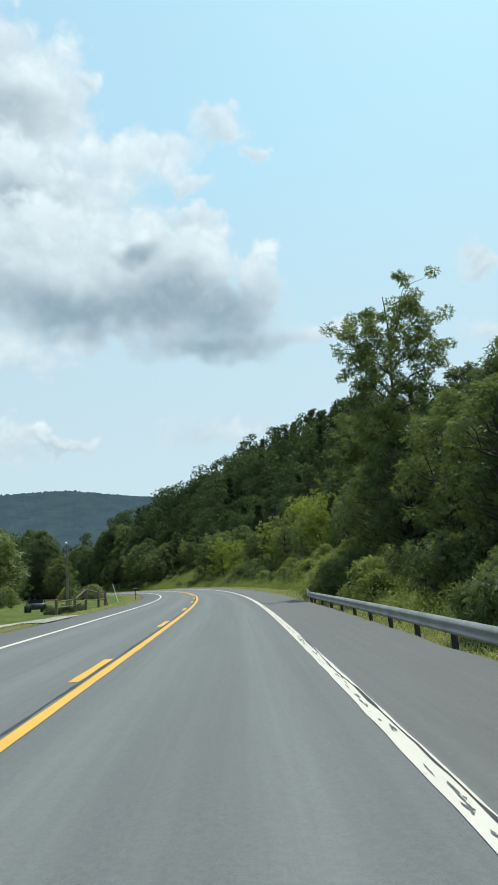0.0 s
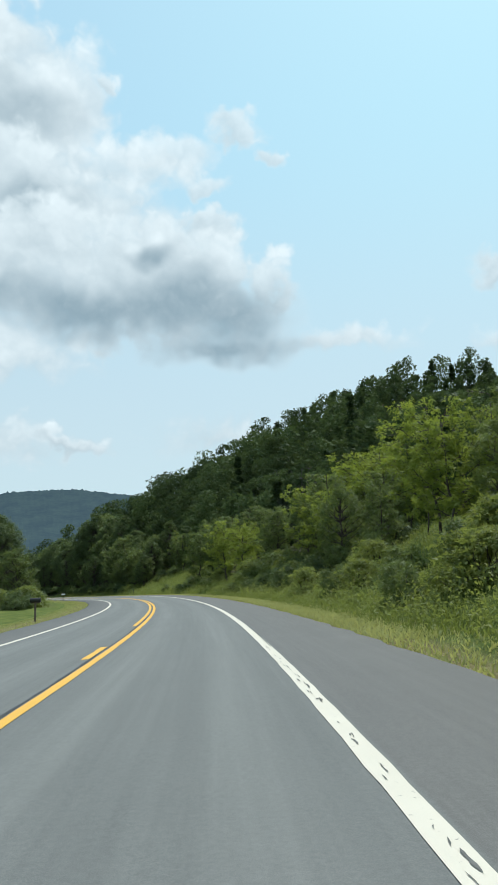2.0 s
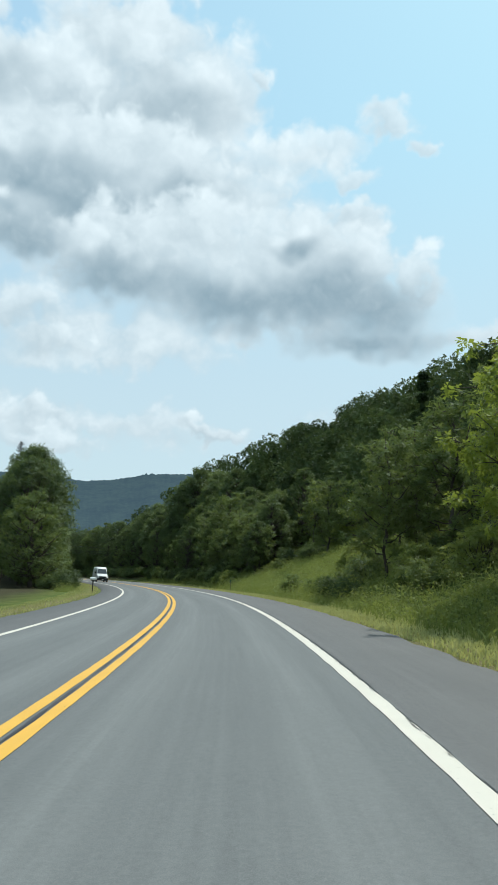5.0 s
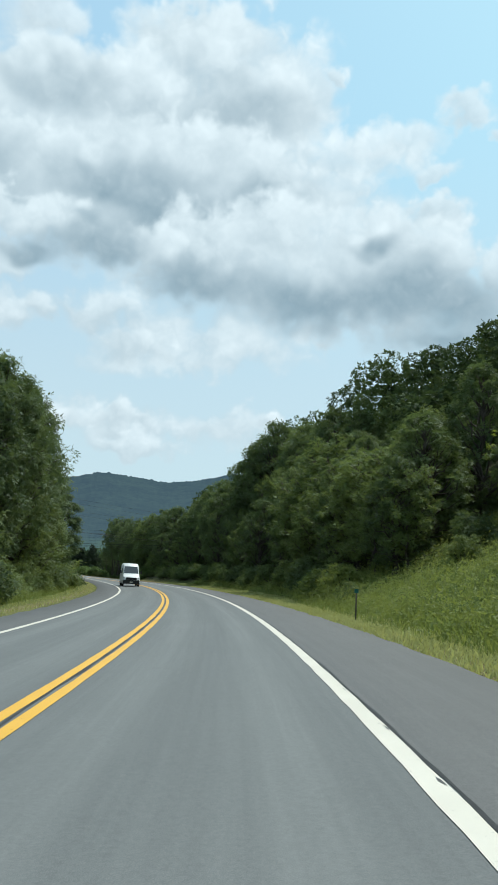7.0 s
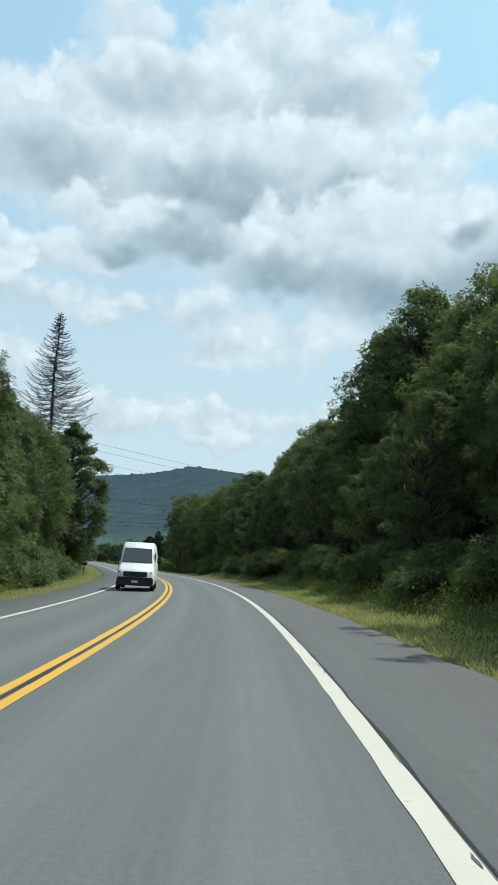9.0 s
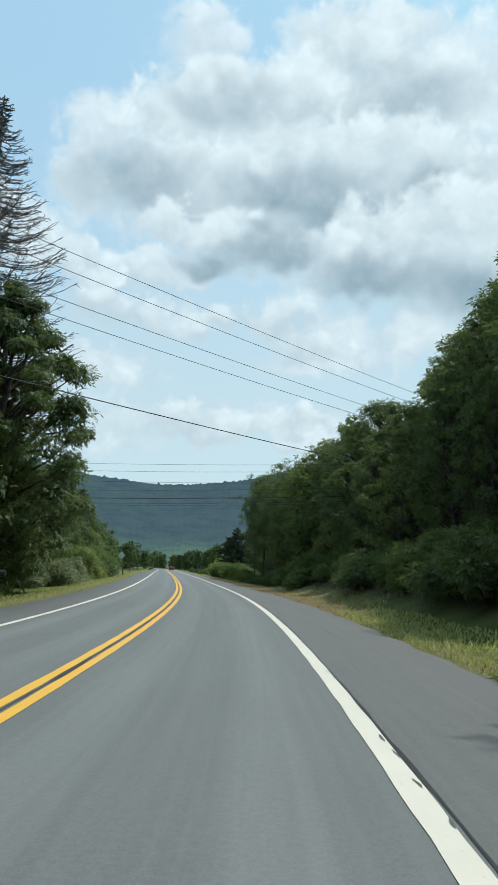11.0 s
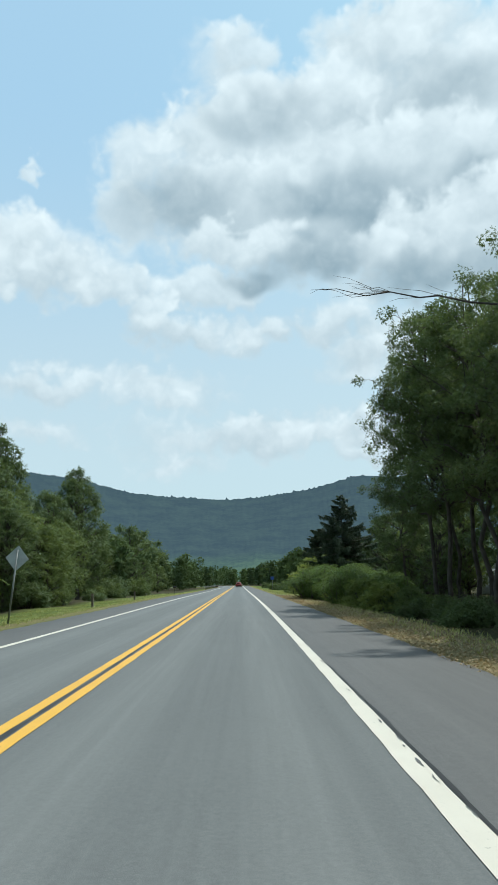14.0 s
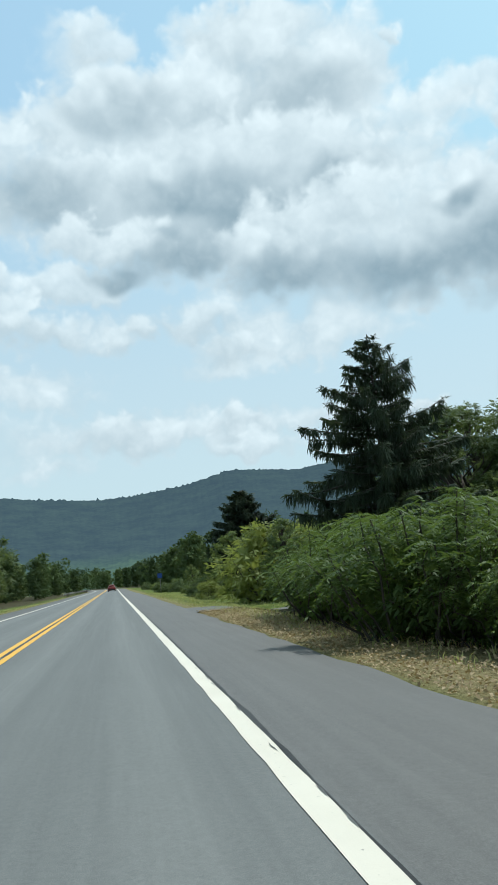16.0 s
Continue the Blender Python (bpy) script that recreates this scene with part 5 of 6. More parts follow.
def build_grass():
    blades("verge_grass", "sunlit short grass along the pavement edge", [
        (0, 60, 5.85, 7.9, 9000, 0.15, 0.04), (60, 205, 5.85, 7.6, 42000, 0.16, 0.035), (205, 280, 5.85, 7.9, 15000, 0.15, 0.04), (280, 410, 6.6, 9.0, 5000, 0.16, 0.03), (30, 180, -8.0, -5.5, 12000, 0.10, 0.035),
        (180, 345, -8.2, -5.6, 9000, 0.14, 0.035), (340, 460, -12, -6.0, 9000, 0.13, 0.04), (400, 470, 6.2, 11, 5000, 0.13, 0.04)], M_GRASS, 201)
    zones = [(2, 60, 7.4, 10.5, 7000, 0.28, 0.04), (44, 120, 7.4, 17, 15000, 0.30, 0.04), (60, 200, 7.0, 8.8, 12000, 0.38, 0.035), (118, 160, 8.0, 12, 6000, 0.28, 0.04),
             (155, 204, 7.6, 27, 42000, 0.30, 0.03), (204, 262, 7.8, 9.5, 4500, 0.26, 0.04), (184, 290, -9.5, -8.0, 6000, 0.35, 0.04)]
    blades("tall_weeds", "tall yellow-green weeds and goldenrod on the bank", zones, M_WEED, 202)
    rng = np.random.default_rng(203)
    heap = Heap()
    for s0, s1, l0, l1, count, h, w in zones:
        k = int(count * 1.7)
        cs, cl = rng.uniform(s0, s1, k // 16), rng.uniform(l0, l1, k // 16)
        pick = rng.integers(0, len(cs), k)
        s, lat = cs[pick] + rng.normal(size=k) * 0.30, cl[pick] + rng.normal(size=k) * 0.30
        top = 0.35 + 0.75 * rng.uniform(size=len(cs)) ** 2
        x, y = xy(s, lat)
        p = np.stack([x, y, ground_z(s, lat) + top[pick] * rng.uniform(0.1, 1.0, k)], 1)
        heap.leaves(p, rng.normal(size=(k, 3)) + np.array([0, 0, 1.0]), 0.125, 0.045, rng)
    tagged(new("bank_herbs", heap.mesh("bank_herbs", M_WEED)), "leafy green herbs growing over the bank", "weeds", kind="stuff")


def build_litter():
    """Fallen leaves along the shoulder."""
    rng = np.random.default_rng(55)
    heap = Heap()
    k = 30000
    s, lat = rng.uniform(276, 400, k), 5.70 + np.abs(rng.normal(size=k)) * 1.2
    x, y = xy(s, lat)
    p = np.stack([x, y, ground_z(s, lat) + rng.uniform(0.03, 0.10, k)], 1)
    heap.leaves(p, np.tile((0, 0, 1.0), (k, 1)) + rng.normal(size=(k, 3)) * 0.45, 0.062, 0.034, rng, 0.3)
    tagged(new("leaf_litter", heap.mesh("leaf_litter", M_STRAW)), "dry tan fallen leaves along the shoulder", "leaves", kind="stuff")


# ---- roadside things ----
def lathe(bm_pts, sides=12):
    """A turned solid from (radius, z) pairs, as a heap."""
    heap = Heap()
    th = np.linspace(0, 2 * np.pi, sides, endpoint=False)
    v = np.array([[(r * math.cos(a), r * math.sin(a), z) for a in th] for r, z in bm_pts])
    k = len(bm_pts)
    i = np.arange(k - 1)[:, None] * sides
    j = np.arange(sides)[None]
    heap.add(v, np.stack([i + j, i + (j + 1) % sides, i + sides + (j + 1) % sides, i + sides + j], -1).reshape(-1, 4))
    return heap


def build_guardrail(name, label, s0, s1, lat, spacing, flare=1.0, drop=0.0, bend=3.5):
    """W-beam rail on steel posts; its far end turns down and away."""
    p0 = spot(s0, lat)
    root = tagged(new(name), label, "guardrail")
    root.matrix_basis = Matrix.Translation(p0)
    sec = [(0.00, 0.45), (-0.075, 0.495), (-0.075, 0.53), (0.0, 0.585), (-0.075, 0.64), (-0.075, 0.675), (0.01, 0.735)]
    prof = sec + [(a + 0.012, b) for a, b in sec[::-1]]
    s = np.arange(s0, s1 + 0.01, 0.5)
    end = step(s, s1 - 3.5, s1)
    l = lat + flare * step(s, s1 - bend, s1) * 1.1
    dz = -(0.30 + drop * 0.9) * end - drop / 0.6
    x, y = xy(s, l)
    h = heading(s)
    g = road_z(s, l)
    v = []
    for a, b in prof:
        a2 = a - 0.06
        v.append(np.stack([x + a2 * np.cos(h) - p0.x, y + a2 * np.sin(h) - p0.y, g + b * (1 - 0.25 * end) + dz * 0.6 - p0.z], -1))
    v = np.stack(v, 1)
    k = len(prof)
    i = np.arange(len(s) - 1)[:, None] * k
    j = np.arange(k)[None]
    q = np.stack([i + j, i + (j + 1) % k, i + k + (j + 1) % k, i + k + j], -1).reshape(-1, 4)
    part("rail", mesh_of("rail", v, q, None, (M_STEEL,)), root, "galvanised steel W-beam rail")
    post = Heap()
    post.box(-0.045, 0.045, -0.075, -0.065, -0.5, 0.70)
    post.box(-0.045, 0.045, 0.065, 0.075, -0.5, 0.70)
    post.box(-0.006, 0.006, -0.065, 0.065, -0.5, 0.70)
    me = post.mesh("post", M_RUST)
    for sp_ in np.arange(s0 + 1.2, s1 - 1.0, spacing):
        e = float(step(sp_, s1 - 3.5, s1))
        ob = part("post", me, root)
        w = spot(float(sp_), lat + 0.09 + flare * float(step(sp_, s1 - bend, s1)) * 1.1)
        w.z = float(road_z(sp_, lat)) - (0.28 + drop * 0.6) * e - 0.02 - drop
        ob.matrix_basis = Matrix.Translation(w - p0) @ Matrix.Rotation(float(heading(sp_)), 4, "Z")
    cap = Heap()
    cap.tube([(0, 0, 0.36), (0, 0.12, 0.36), (0, 0.22, 0.34)], (0.16, 0.15, 0.05), 10)
    ob = part("end_piece", cap.mesh("end_piece", M_STEEL, smooth=True), root, "rounded steel rail end")
    w = spot(float(s1), lat + flare * 1.1)
    w.z = float(road_z(s1, lat)) - 0.12 - drop * 1.5
    ob.matrix_basis = Matrix.Translation(w - p0) @ Matrix.Rotation(float(heading(s1)), 4, "Z")
    return root


def build_mailbox(label, s, lat, box_mat, turn, double=False, post_mat=None):
    root = tagged(new("mailbox"), label, "mailbox", "mailboxes")
    root.matrix_basis = stand(s, lat, turn=turn)
    post_mat = post_mat or M_POLE
    part("post", bevel_box("post", post_mat, -0.05, 0.05, -0.05, 0.05, -0.3, 1.0, 0.008), root)
    part("arm", bevel_box("arm", post_mat, -0.05, 0.05, -0.25, 0.22, 0.97, 1.02, 0.006), root)
    for k in range(2 if double else 1):
        x0 = -0.22 * (1 if double else 0) + 0.44 * k
        a = np.linspace(0, math.pi, 9)
        ring = [(x0 - 0.13, 0.0)] + [(x0 - 0.13 * math.cos(t), 0.13 + 0.11 * math.sin(t)) for t in a] + [(x0 + 0.13, 0.0)]
        heap = Heap()
        n_ = len(ring)
        v = [(x, y, 1.02 + z) for y in (-0.27, 0.27) for x, z in ring]
        heap.add(v, [(i, (i + 1) % n_, n_ + (i + 1) % n_, n_ + i) for i in range(n_)])
        c0, c1 = len(v), len(v) + 1
        heap.add([(x0, -0.27, 1.1), (x0, 0.27, 1.1)] + v, t=[(0, 2 + (i + 1) % n_, 2 + i) for i in range(n_)] + [(1, 2 + n_ + i, 2 + n_ + (i + 1) % n_) for i in range(n_)])
        box = part("box", heap.mesh("box", box_mat), root)
        part("door", bevel_box("door", box_mat, x0 - 0.125, x0 + 0.125, -0.285, -0.271, 1.03, 1.22, 0.01), box)
        part("flag", bevel_box("flag", M_RED, x0 + 0.135, x0 + 0.145, -0.05, 0.12, 1.12, 1.19, 0.004), box, "small red metal flag")
    return root


def build_pole(label, s, lat, h, arms=(), lamp=False, turn=0.0):
    root = tagged(new("utility_pole"), label, "pole", "utility poles")
    root.matrix_basis = stand(s, lat, turn=turn)
    rng = np.random.default_rng(int(s))
    hp = Heap()
    hp.tube([(0, 0, -0.8), (0.02, 0, h * 0.5), (0, 0, h)], (0.17, 0.145, 0.11), 10)
    part("pole", hp.mesh("pole", M_POLE, smooth=True), root)
    for z in arms:
        part("crossarm", bevel_box("crossarm", M_POLE, -1.2, 1.2, 0.10, 0.20, z - 0.06, z + 0.06, 0.01), root)
        for x in (-1.1, -0.5, 0.5, 1.1):
            ins = lathe([(0.001, 0), (0.045, 0), (0.06, 0.03), (0.035, 0.06), (0.055, 0.09), (0.03, 0.13), (0.001, 0.14)], 8).mesh("insulator", M_STEEL)
            o = part("insulator", ins, root)
            o.location = (x, 0.15, z + 0.06)
    if lamp:
        hp = Heap()
        hp.tube([(0, 0, h - 0.3), (0, -0.35, h - 0.05), (0, -0.6, h)], (0.03, 0.03, 0.03), 6)
        part("lamp_arm", hp.mesh("lamp_arm", M_STEEL), root)
        head = lathe([(0.001, 0.16), (0.10, 0.14), (0.17, 0.02), (0.15, -0.10), (0.001, -0.14)], 10).mesh("lamp_head", M_WHITE)
        o = part("lamp_head", head, root, "white dusk-to-dawn lamp head")
        o.location = (0, -0.68, h - 0.02)
    return root


def build_wire(a, b, sag, r, label, name="power_line"):
    """A hanging wire from a to b."""
    a, b = Vector(a), Vector(b)
    u = np.linspace(0, 1, 25)
    p = np.stack([a.x + (b.x - a.x) * u, a.y + (b.y - a.y) * u, a.z + (b.z - a.z) * u - sag * 4 * u * (1 - u)], 1)
    h = Heap()
    h.tube(p, np.full(25, r), 5)
    return tagged(new(name, h.mesh(name, M_CABLE, smooth=True)), label, "cable", "overhead lines")


def build_lines():
    # two crossings meet at one pole behind the trees
    build_pole("weathered wooden utility pole with a crossarm among the trees", 263, -17.5, 13.4, (12.6,), turn=40)
    build_pole("weathered wooden utility pole with a crossarm in the wood", 301, 22.8, 13.0, (12.2,), turn=80)
    build_pole("weathered wooden utility pole with a crossarm behind the bushes", 316.2, -21.8, 10.5, (9.0,), turn=70)

    def at(s, lat, z):
        x, y = xy(s, lat)
        return (float(x), float(y), z)

    for z in (12.15, 11.5, 10.45, 9.85):
        build_wire(at(254.8, -20.0, z + 0.25), at(303.0, 23.0, z + 0.75), 0.5, 0.011, "thin black power line crossing the road")
    build_wire(at(254.8, -20.0, 7.8), at(303.0, 23.0, 8.1), 0.5, 0.019, "thick black communication cable crossing the road")
    for za, zb, r in ((10.35, 9.8, 0.010), (9.7, 9.35, 0.010), (8.9, 8.5, 0.010), (7.9, 8.35, 0.010), (7.27, 7.77, 0.026), (6.86, 7.42, 0.014), (6.70, 7.28, 0.012)):
        build_wire(at(316.7, -21.5, za), at(299.6, 21.5, zb), 0.4, r,
                   "thick black communication cable over the road" if r > 0.02 else "thin black overhead line over the road")


def build_sign(name, label, s, lat, h, size, face, turn, diamond=True, post_mat=None, thick=1.0):
    root = tagged(new(name), label, "road sign")
    root.matrix_basis = stand(s, lat, turn=turn)
    hp = Heap()
    a, b, c = 0.035 * thick, 0.028 * thick, 0.018 * thick
    hp.box(-a, a, -0.025, -c, -0.4, h)
    hp.box(-a, -b, -c, c, -0.4, h)
    hp.box(b, a, -c, c, -0.4, h)
    part("post", hp.mesh("post", post_mat or M_STEEL), root)
    pl = bevel_box("plate", face, -size / 2, size / 2, 0.02, 0.024, -size / 2, size / 2, 0.0)
    o = part("plate", pl, root)
    o.matrix_basis = Matrix.Translation((0, 0, h - size * (0.45 if diamond else 0.5))) @ Matrix.Rotation(radians(45 if diamond else 0), 4, "Y")
    return root


def wheel(name, r, w, parent, x, y):
    tyre = lathe([(r * 0.62, -w / 2), (r * 0.92, -w / 2), (r, -w * 0.35), (r, w * 0.35), (r * 0.92, w / 2), (r * 0.62, w / 2)], 18)
    t = part(name, tyre.mesh("tyre", M_TYRE), parent)
    t.matrix_basis = Matrix.Translation((x, y, r)) @ Matrix.Rotation(radians(90), 4, "Y")
    rim = lathe([(0.001, w * 0.3), (r * 0.3, w * 0.34), (r * 0.62, w * 0.42), (r * 0.62, -w * 0.42), (0.001, -w * 0.3)], 14)
    part("rim", rim.mesh("rim", M_STEEL), t)
    return t


def shell(name, mat, sections, parent, label=""):
    """A body lofted through cross-sections: y, half width at the bottom, at the top, bottom z, top z."""
    heap = Heap()
    ring = []
    for y, wb, wt, z0, z1 in sections:
        m = (z0 + z1) / 2
        ring.append([(-wb * 0.94, y, z0), (-wb, y, z0 + 0.12 * (z1 - z0)), (-wb, y, m), (-wt, y, z1 - 0.10 * (z1 - z0)), (-wt * 0.86, y, z1),
                     (wt * 0.86, y, z1), (wt, y, z1 - 0.10 * (z1 - z0)), (wb, y, m), (wb, y, z0 + 0.12 * (z1 - z0)), (wb * 0.94, y, z0)])
    v = np.array(ring)
    k = 10
    i = np.arange(len(ring) - 1)[:, None] * k
    j = np.arange(k)[None]
    q = np.stack([i + j, i + (j + 1) % k, i + k + (j + 1) % k, i + k + j], -1).reshape(-1, 4)
    n0 = (len(ring) - 1) * k
    caps = [(0, 9, 8, 1), (1, 8, 7, 2), (2, 7, 6, 3), (3, 6, 5, 4)]
    q = np.concatenate([q, np.array(caps), np.array([tuple(n0 + c for c in f[::-1]) for f in caps])])
    heap.add(v, q)
    return part(name, heap.mesh(name, mat), parent, label)


def build_van():
    """A white high-roofed delivery van in the oncoming lane; its front is at -y."""
    root = tagged(new("delivery_van"), "white high-roofed delivery van in the oncoming lane", "van")
    root.matrix_basis = stand(247, -1.75, up=0.07)
    body = shell("body", M_WHITE, [(-2.9, 0.86, 0.80, 0.35, 0.95), (-2.75, 0.95, 0.88, 0.30, 1.10), (-2.0, 1.0, 0.92, 0.28, 1.28), (-1.75, 1.0, 0.90, 0.28, 1.45),
                                   (-1.15, 1.0, 0.82, 0.28, 2.22), (-0.7, 1.0, 0.86, 0.28, 2.50), (0.5, 1.0, 0.88, 0.28, 2.55), (2.85, 1.0, 0.88, 0.30, 2.52), (2.95, 0.96, 0.84, 0.36, 2.44)], root)
    ws = Heap()
    ws.add([(-0.80, -1.80, 1.46), (0.80, -1.80, 1.46), (0.72, -1.19, 2.20), (-0.72, -1.19, 2.20)], [(0, 1, 2, 3)])
    ws.add([(-0.80, -1.79, 1.44), (0.80, -1.79, 1.44), (0.72, -1.18, 2.18), (-0.72, -1.18, 2.18)], [(3, 2, 1, 0)])
    part("windscreen", ws.mesh("windscreen", M_GLASS), root, "dark sloping windscreen")
    part("bumper", bevel_box("bumper", M_BLACK, -0.92, 0.92, -2.98, -2.70, 0.28, 0.70, 0.05), root, "black plastic front bumper")
    part("grille", bevel_box("grille", M_BLACK, -0.60, 0.60, -2.945, -2.80, 0.72, 0.98, 0.02), root, "black front grille")
    for sx in (-1, 1):
        part("headlight", bevel_box("headlight", M_GLASS, sx * 0.70 - 0.16, sx * 0.70 + 0.16, -2.88, -2.70, 0.78, 1.0, 0.04), root)
        part("mirror", bevel_box("mirror", M_BLACK, sx * 1.14 - 0.10, sx * 1.14 + 0.10, -1.62, -1.50, 1.42, 1.74, 0.03), root, "black door mirror")
        part("side_window", bevel_box("side_window", M_GLASS, sx * 0.93 - 0.012, sx * 0.93 + 0.012, -1.35, -0.6, 1.45, 2.0, 0.004), root)
        for y in (-1.95, 1.75):
            wheel("wheel", 0.35, 0.22, root, sx * 0.88, y)
    part("number_plate", bevel_box("number_plate", M_LINE, -0.16, 0.16, -2.995, -2.985, 0.42, 0.54, 0.0), root)


def build_far_car():
    root = tagged(new("car"), "dark red hatchback driving far ahead", "car")
    root.matrix_basis = stand(548, 1.9, up=0.07)
    red = worn("dark_red_car_paint", (0.10, 0.012, 0.010), (0.17, 0.022, 0.018), 2.0, 0.35)
    shell("body", red, [(-2.1, 0.80, 0.70, 0.35, 0.95), (-1.9, 0.88, 0.74, 0.25, 1.02), (-1.3, 0.90, 0.62, 0.22, 1.50), (0.2, 0.90, 0.64, 0.22, 1.56), (1.0, 0.90, 0.74, 0.22, 1.05), (2.0, 0.85, 0.72, 0.3, 0.85)], root)
    part("rear_window", bevel_box("rear_window", M_GLASS, -0.55, 0.55, -1.75, -1.50, 1.05, 1.38, 0.02), root)
    for sx in (-1, 1):
        part("tail_light", bevel_box("tail_light", M_RED, sx * 0.70 - 0.13, sx * 0.70 + 0.13, -2.02, -1.9, 0.78, 0.98, 0.02), root)
        for y in (-1.3, 1.3):
            wheel("wheel", 0.32, 0.2, root, sx * 0.78, y)
    part("bumper", bevel_box("bumper", M_BLACK, -0.8, 0.8, -2.18, -2.02, 0.32, 0.55, 0.04), root)


def build_utility_vehicle():
    root = tagged(new("utility_vehicle"), "small dark open utility vehicle parked on the lawn", "vehicle")
    root.matrix_basis = stand(66.5, -13.6, turn=20)
    shell("body", M_BODY, [(-1.3, 0.62, 0.60, 0.35, 0.75), (-0.9, 0.68, 0.66, 0.32, 0.85), (-0.3, 0.70, 0.66, 0.32, 0.70), (0.5, 0.70, 0.66, 0.32, 0.95), (1.3, 0.66, 0.62, 0.38, 0.92)], root)
    part("roof", bevel_box("roof", M_BODY, -0.66, 0.66, -0.65, 0.75, 1.52, 1.58, 0.02), root)
    part("seat", bevel_box("seat", M_BLACK, -0.60, 0.60, 0.05, 0.50, 0.70, 1.15, 0.05), root)
    for sx in (-1, 1):
        for y in (-0.6, 0.7):
            hp = Heap()
            hp.tube([(sx * 0.62, y, 0.7), (sx * 0.60, y, 1.54)], (0.03, 0.03), 6)
            part("roof_post", hp.mesh("roof_post", M_BLACK), root)
        for y in (-0.9, 0.95):
            wheel("wheel", 0.33, 0.25, root, sx * 0.68, y)
    for sx in (-0.45, 0.45):
        part("headlight", bevel_box("headlight", M_GLASS, sx - 0.08, sx + 0.08, -1.34, -1.26, 0.58, 0.68, 0.02), root)


def build_fence():
    """A short rustic rail fence by the drive, half overgrown."""
    root = tagged(new("fence"), "short weathered wooden rail fence beside the drive", "fence")
    base = spot(52, -9.3)
    root.matrix_basis = Matrix.Translation(base)
    rng = np.random.default_rng(4)
    pts = []
    for s, lat, h in ((52.0, -9.3, 1.0), (56.5, -8.8, 1.1), (60.0, -8.5, 1.9), (63.0, -7.9, 1.45), (67.0, -7.8, 1.45)):
        p = spot(s, lat) - base
        o = part("post", bevel_box("post", M_POLE, -0.09, 0.09, -0.09, 0.09, -0.3, h, 0.015), root)
        o.location = p
        pts.append((p, h))
    for (a, ha), (b, hb) in zip(pts, pts[1:]):
        for f in (0.45, 0.85):
            hp = Heap()
            hp.tube([a + Vector((0, 0, ha * f)), b + Vector((0, 0, hb * f))], (0.055, 0.05), 6)
            part("fence_rail", hp.mesh("fence_rail", M_POLE), root)
    hp = Heap()
    hp.tube([pts[-1][0] + Vector((0, 0, 1.1)), pts[-1][0] + Vector((-0.2, 2.2, 0))], (0.05, 0.05), 6)
    part("brace", hp.mesh("brace", M_POLE), root)
    for s, lat in ((53.5, -9.8), (57.5, -9.6), (61.5, -9.2)):
        K_SHRUB[0].place(s, lat, 1.0, s * 40)


def build_house():
    root = tagged(new("house"), "low pale house with a grey shingle roof behind the trees", "house")
    root.matrix_basis = stand(390, 30, turn=25)
    hp = Heap()
    hp.box(-5, 5, -3.5, 3.5, -0.5, 2.2)
    wall = part("wall", hp.mesh("wall", M_SIDING), root)
    roof = Heap()
    for z in (0.0, 0.12):
        roof.add([(-5.5, -4.1, 2.05 + z), (5.5, -4.1, 2.05 + z), (5.5, 0, 3.7 + z), (-5.5, 0, 3.7 + z), (5.5, 4.1, 2.05 + z), (-5.5, 4.1, 2.05 + z)],
                 [(0, 1, 2, 3), (3, 2, 4, 5)])
    part("roof", roof.mesh("roof", M_ROOF), root)
    gab = Heap()
    for x in (-5.0, 5.0):
        gab.add([(x, -3.5, 2.2), (x, 3.5, 2.2), (x, 0, 3.6)], t=[(0, 1, 2)])
    part("gable", gab.mesh("gable", M_SIDING), root)
    for x in (-3, 0.5, 3.2):
        w = part("window", bevel_box("window", M_WHITE, x - 0.55, x + 0.55, -3.56, -3.48, 0.8, 1.85, 0.01), root)
        part("pane", bevel_box("pane", M_GLASS, x - 0.46, x + 0.46, -3.575, -3.555, 0.9, 1.76, 0.0), w)


def build_drives():
    """Paved and gravel entrances that leave the shoulder."""
    for label, s0, s1, l0, l1, mat in (("pale gravel driveway crossing the lawn", 27, 43, -5.4, -30, M_GRAVEL), ("grey asphalt driveway apron by the shoulder", 399, 405, 5.6, 13, M_ROAD)):
        s = np.linspace(0, 1, 9)
        l = np.linspace(l0, l1, 22)
        g_l, g_u = np.meshgrid(l, s, indexing="ij")
        mid, half = (s0 + s1) / 2 + (10 * np.abs(g_l + 5.4) / 25 if l0 < 0 else 0.0), (s1 - s0) / 2 * (0.35 + 0.65 * np.exp(-np.abs(g_l - l0) / 2.5))
        g_s = mid + (g_u * 2 - 1) * half * (0.5 if l0 < 0 else 1.0)
        x, y = xy(g_s, g_l)
        z = ground_z(g_s, g_l) + 0.045
        tagged(new("driveway", mesh_of("driveway", np.stack([x, y, z], -1), grid_quads(22, 9), None, (mat,), uv=np.stack([g_l.ravel(), g_s.ravel()], 1))), label, "driveway", kind="structure")


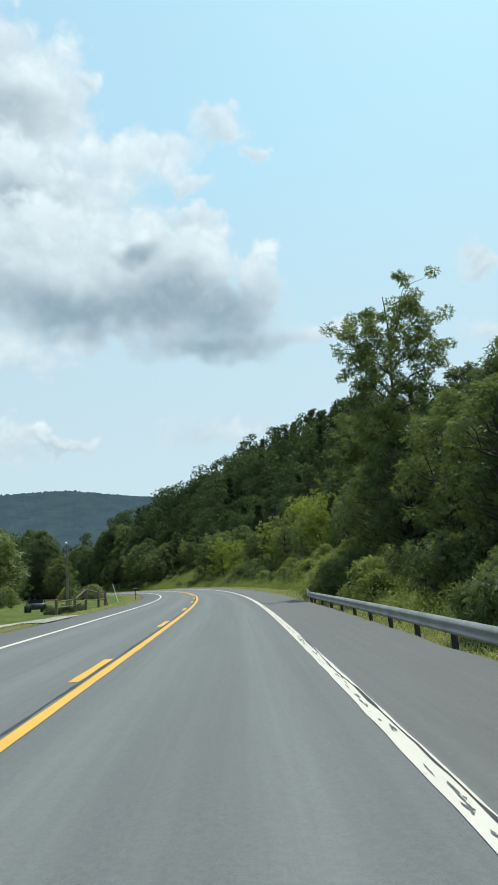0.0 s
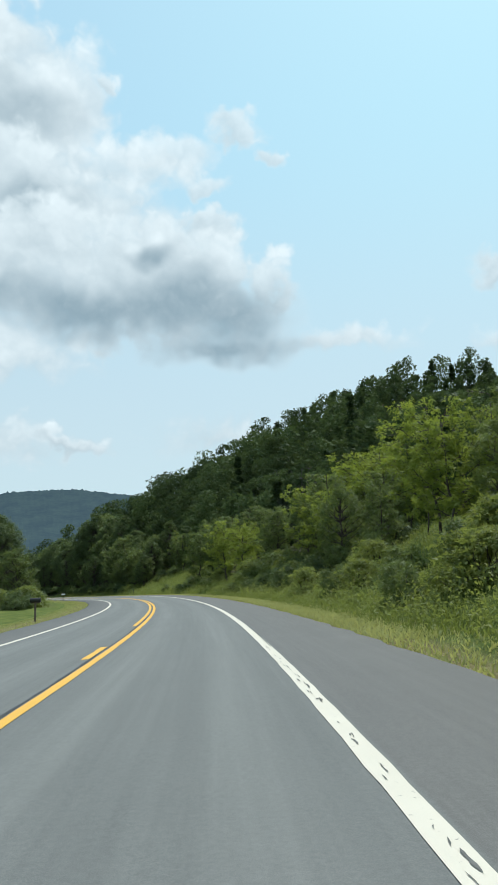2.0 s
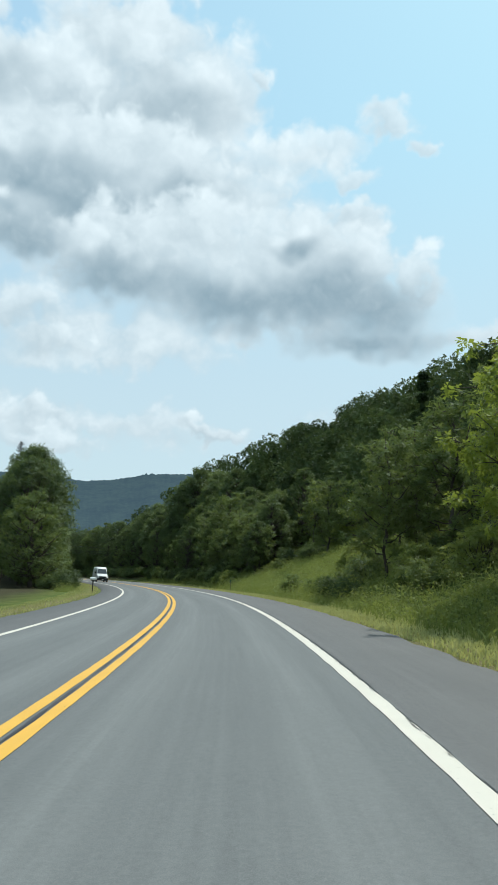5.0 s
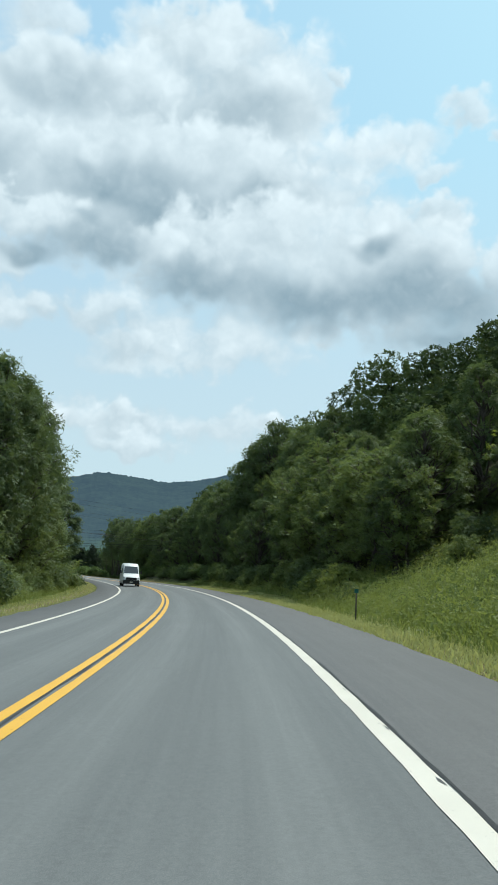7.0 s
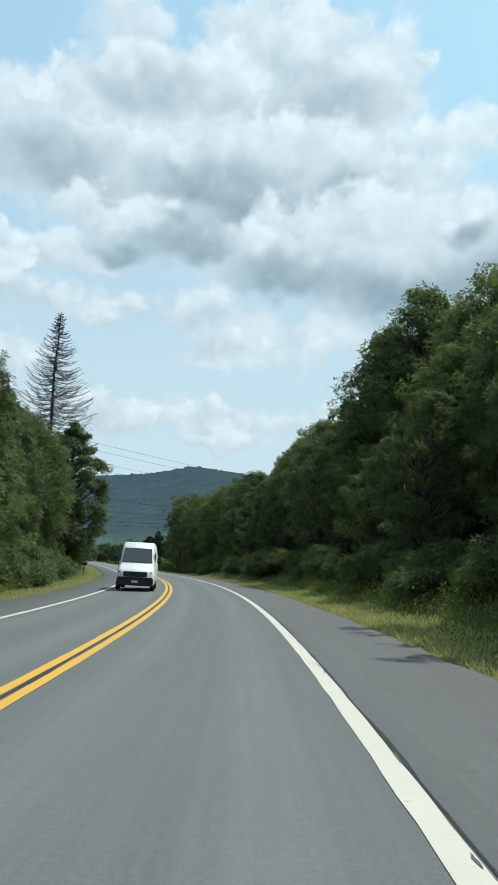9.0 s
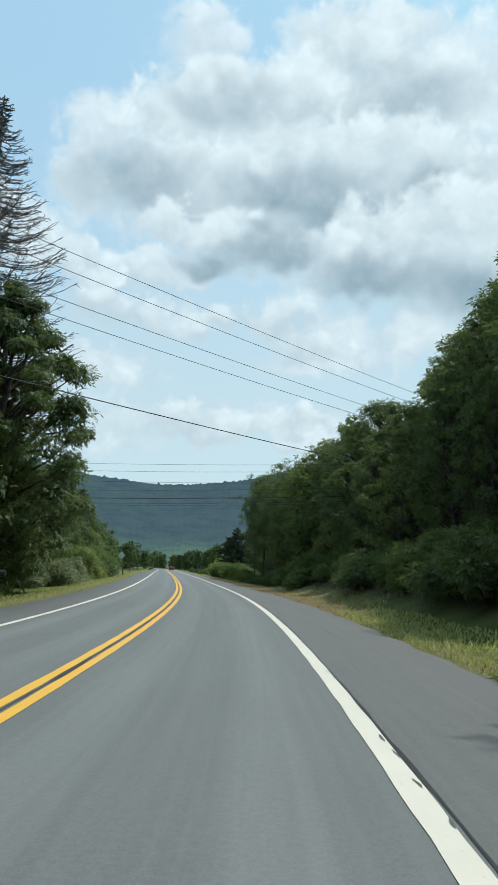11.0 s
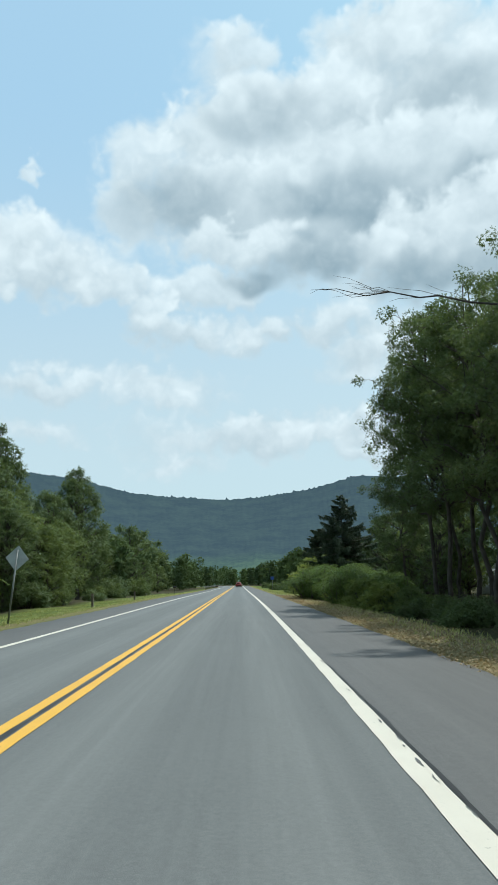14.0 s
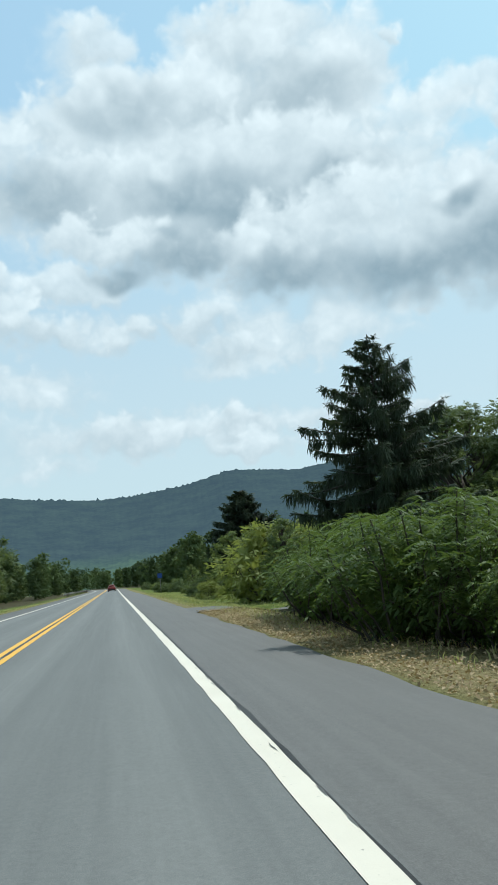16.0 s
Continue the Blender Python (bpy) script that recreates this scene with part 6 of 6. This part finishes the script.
def build_dead_limb():
    """A bare limb that hangs out over the shoulder from the tall slim trees."""
    rng = np.random.default_rng(9)
    root = tagged(new("dead_limb"), "bare grey dead limb reaching out of the tall tree", "branch")
    x, y = xy(344.5, 11.5)
    base = Vector((float(x), float(y), 10.3))
    root.matrix_basis = Matrix.Translation(base)
    h = Heap()
    x1, y1 = xy(343.6, 4.7)
    tip = Vector((float(x1), float(y1), 10.7)) - base
    b = bent(rng, (0, 0, 0), tip, 9, wob=0.012)
    h.tube(b, np.linspace(0.045, 0.006, 9), 5)
    part("limb", h.mesh("limb", M_DEAD), root)
    for i in range(12):
        k = rng.integers(2, 8)
        e = b[k] + np.array(tip) * rng.uniform(0.12, 0.26) + rng.normal(size=3) * 0.20
        h = Heap()
        h.tube(bent(rng, b[k], e, 4), np.linspace(0.012, 0.004, 4), 3)
        part("twig", h.mesh("twig", M_DEAD), root)


def build_things():
    build_guardrail("guardrail", "galvanised W-beam guardrail on dark steel posts along the shoulder", -30, 50.0, 6.1, 2.86, 1.05, 0.30, 14.0)
    build_guardrail("guardrail", "distant galvanised guardrail on the far shoulder", 505, 640, -6.2, 3.81, -1.0)
    build_mailbox("black metal mailbox on a wooden post by the lawn", 86, -6.1, M_BLACK, 90)
    build_mailbox("pair of pale metal mailboxes on one dark post", 182, -6.0, M_WHITE, 90, True, M_RUST)
    build_mailbox("dark mailbox on a wooden post under the trees", 283.5, -7.2, M_BLACK, 90)
    build_mailbox("small dark mailbox on a post beside the lawn", 436, -7.6, M_BLACK, 90)
    build_pole("weathered wooden pole with a white yard lamp", 95, -14.5, 7.4, (), True)
    build_lines()
    sign = build_sign("warning_sign", "leaning diamond warning sign seen from its bare metal back", 353.5, -7.5, 3.05, 0.76, M_SIGNBACK, 0)
    sign.matrix_basis = sign.matrix_basis @ Matrix.Rotation(radians(7), 4, "Y") @ Matrix.Rotation(radians(-12), 4, "Z")
    build_sign("reference_marker", "small green reference marker on a thin steel post", 184.0, 6.75, 1.1, 0.14, M_GREEN_SIGN, 180, False, M_RUST, 0.6)
    build_sign("service_sign", "blue square service sign on a post far down the road", 470, 8.6, 2.6, 0.6, M_BLUE_SIGN, 180, False)
    for s, lat, h in ((349, -6.6, 0.9), (374, -8.0, 1.0), (392, -7.6, 0.9)):
        root = tagged(new("fence_post"), "short weathered wooden post in the roadside grass", "post", "grass posts")
        root.matrix_basis = stand(s, lat)
        part("post", bevel_box("post", M_POLE, -0.07, 0.07, -0.07, 0.07, -0.3, h, 0.015), root)
    root = tagged(new("guy_wire_guard"), "pale plastic guy-wire guard leaning over the lawn", "cable guard")
    root.matrix_basis = stand(79, -7.6)
    hp = Heap()
    hp.tube([(0.0, 0, 0), (-0.55, 0.3, 1.9)], (0.035, 0.03), 8)
    part("tube", hp.mesh("tube", M_WHITE), root)
    build_van()
    build_far_car()
    build_utility_vehicle()
    build_fence()
    build_house()
    build_drives()
    build_dead_limb()


build_ground()
build_road()
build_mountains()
build_right_side()
build_left_side()
build_things()
build_woods()
build_grass()
build_litter()
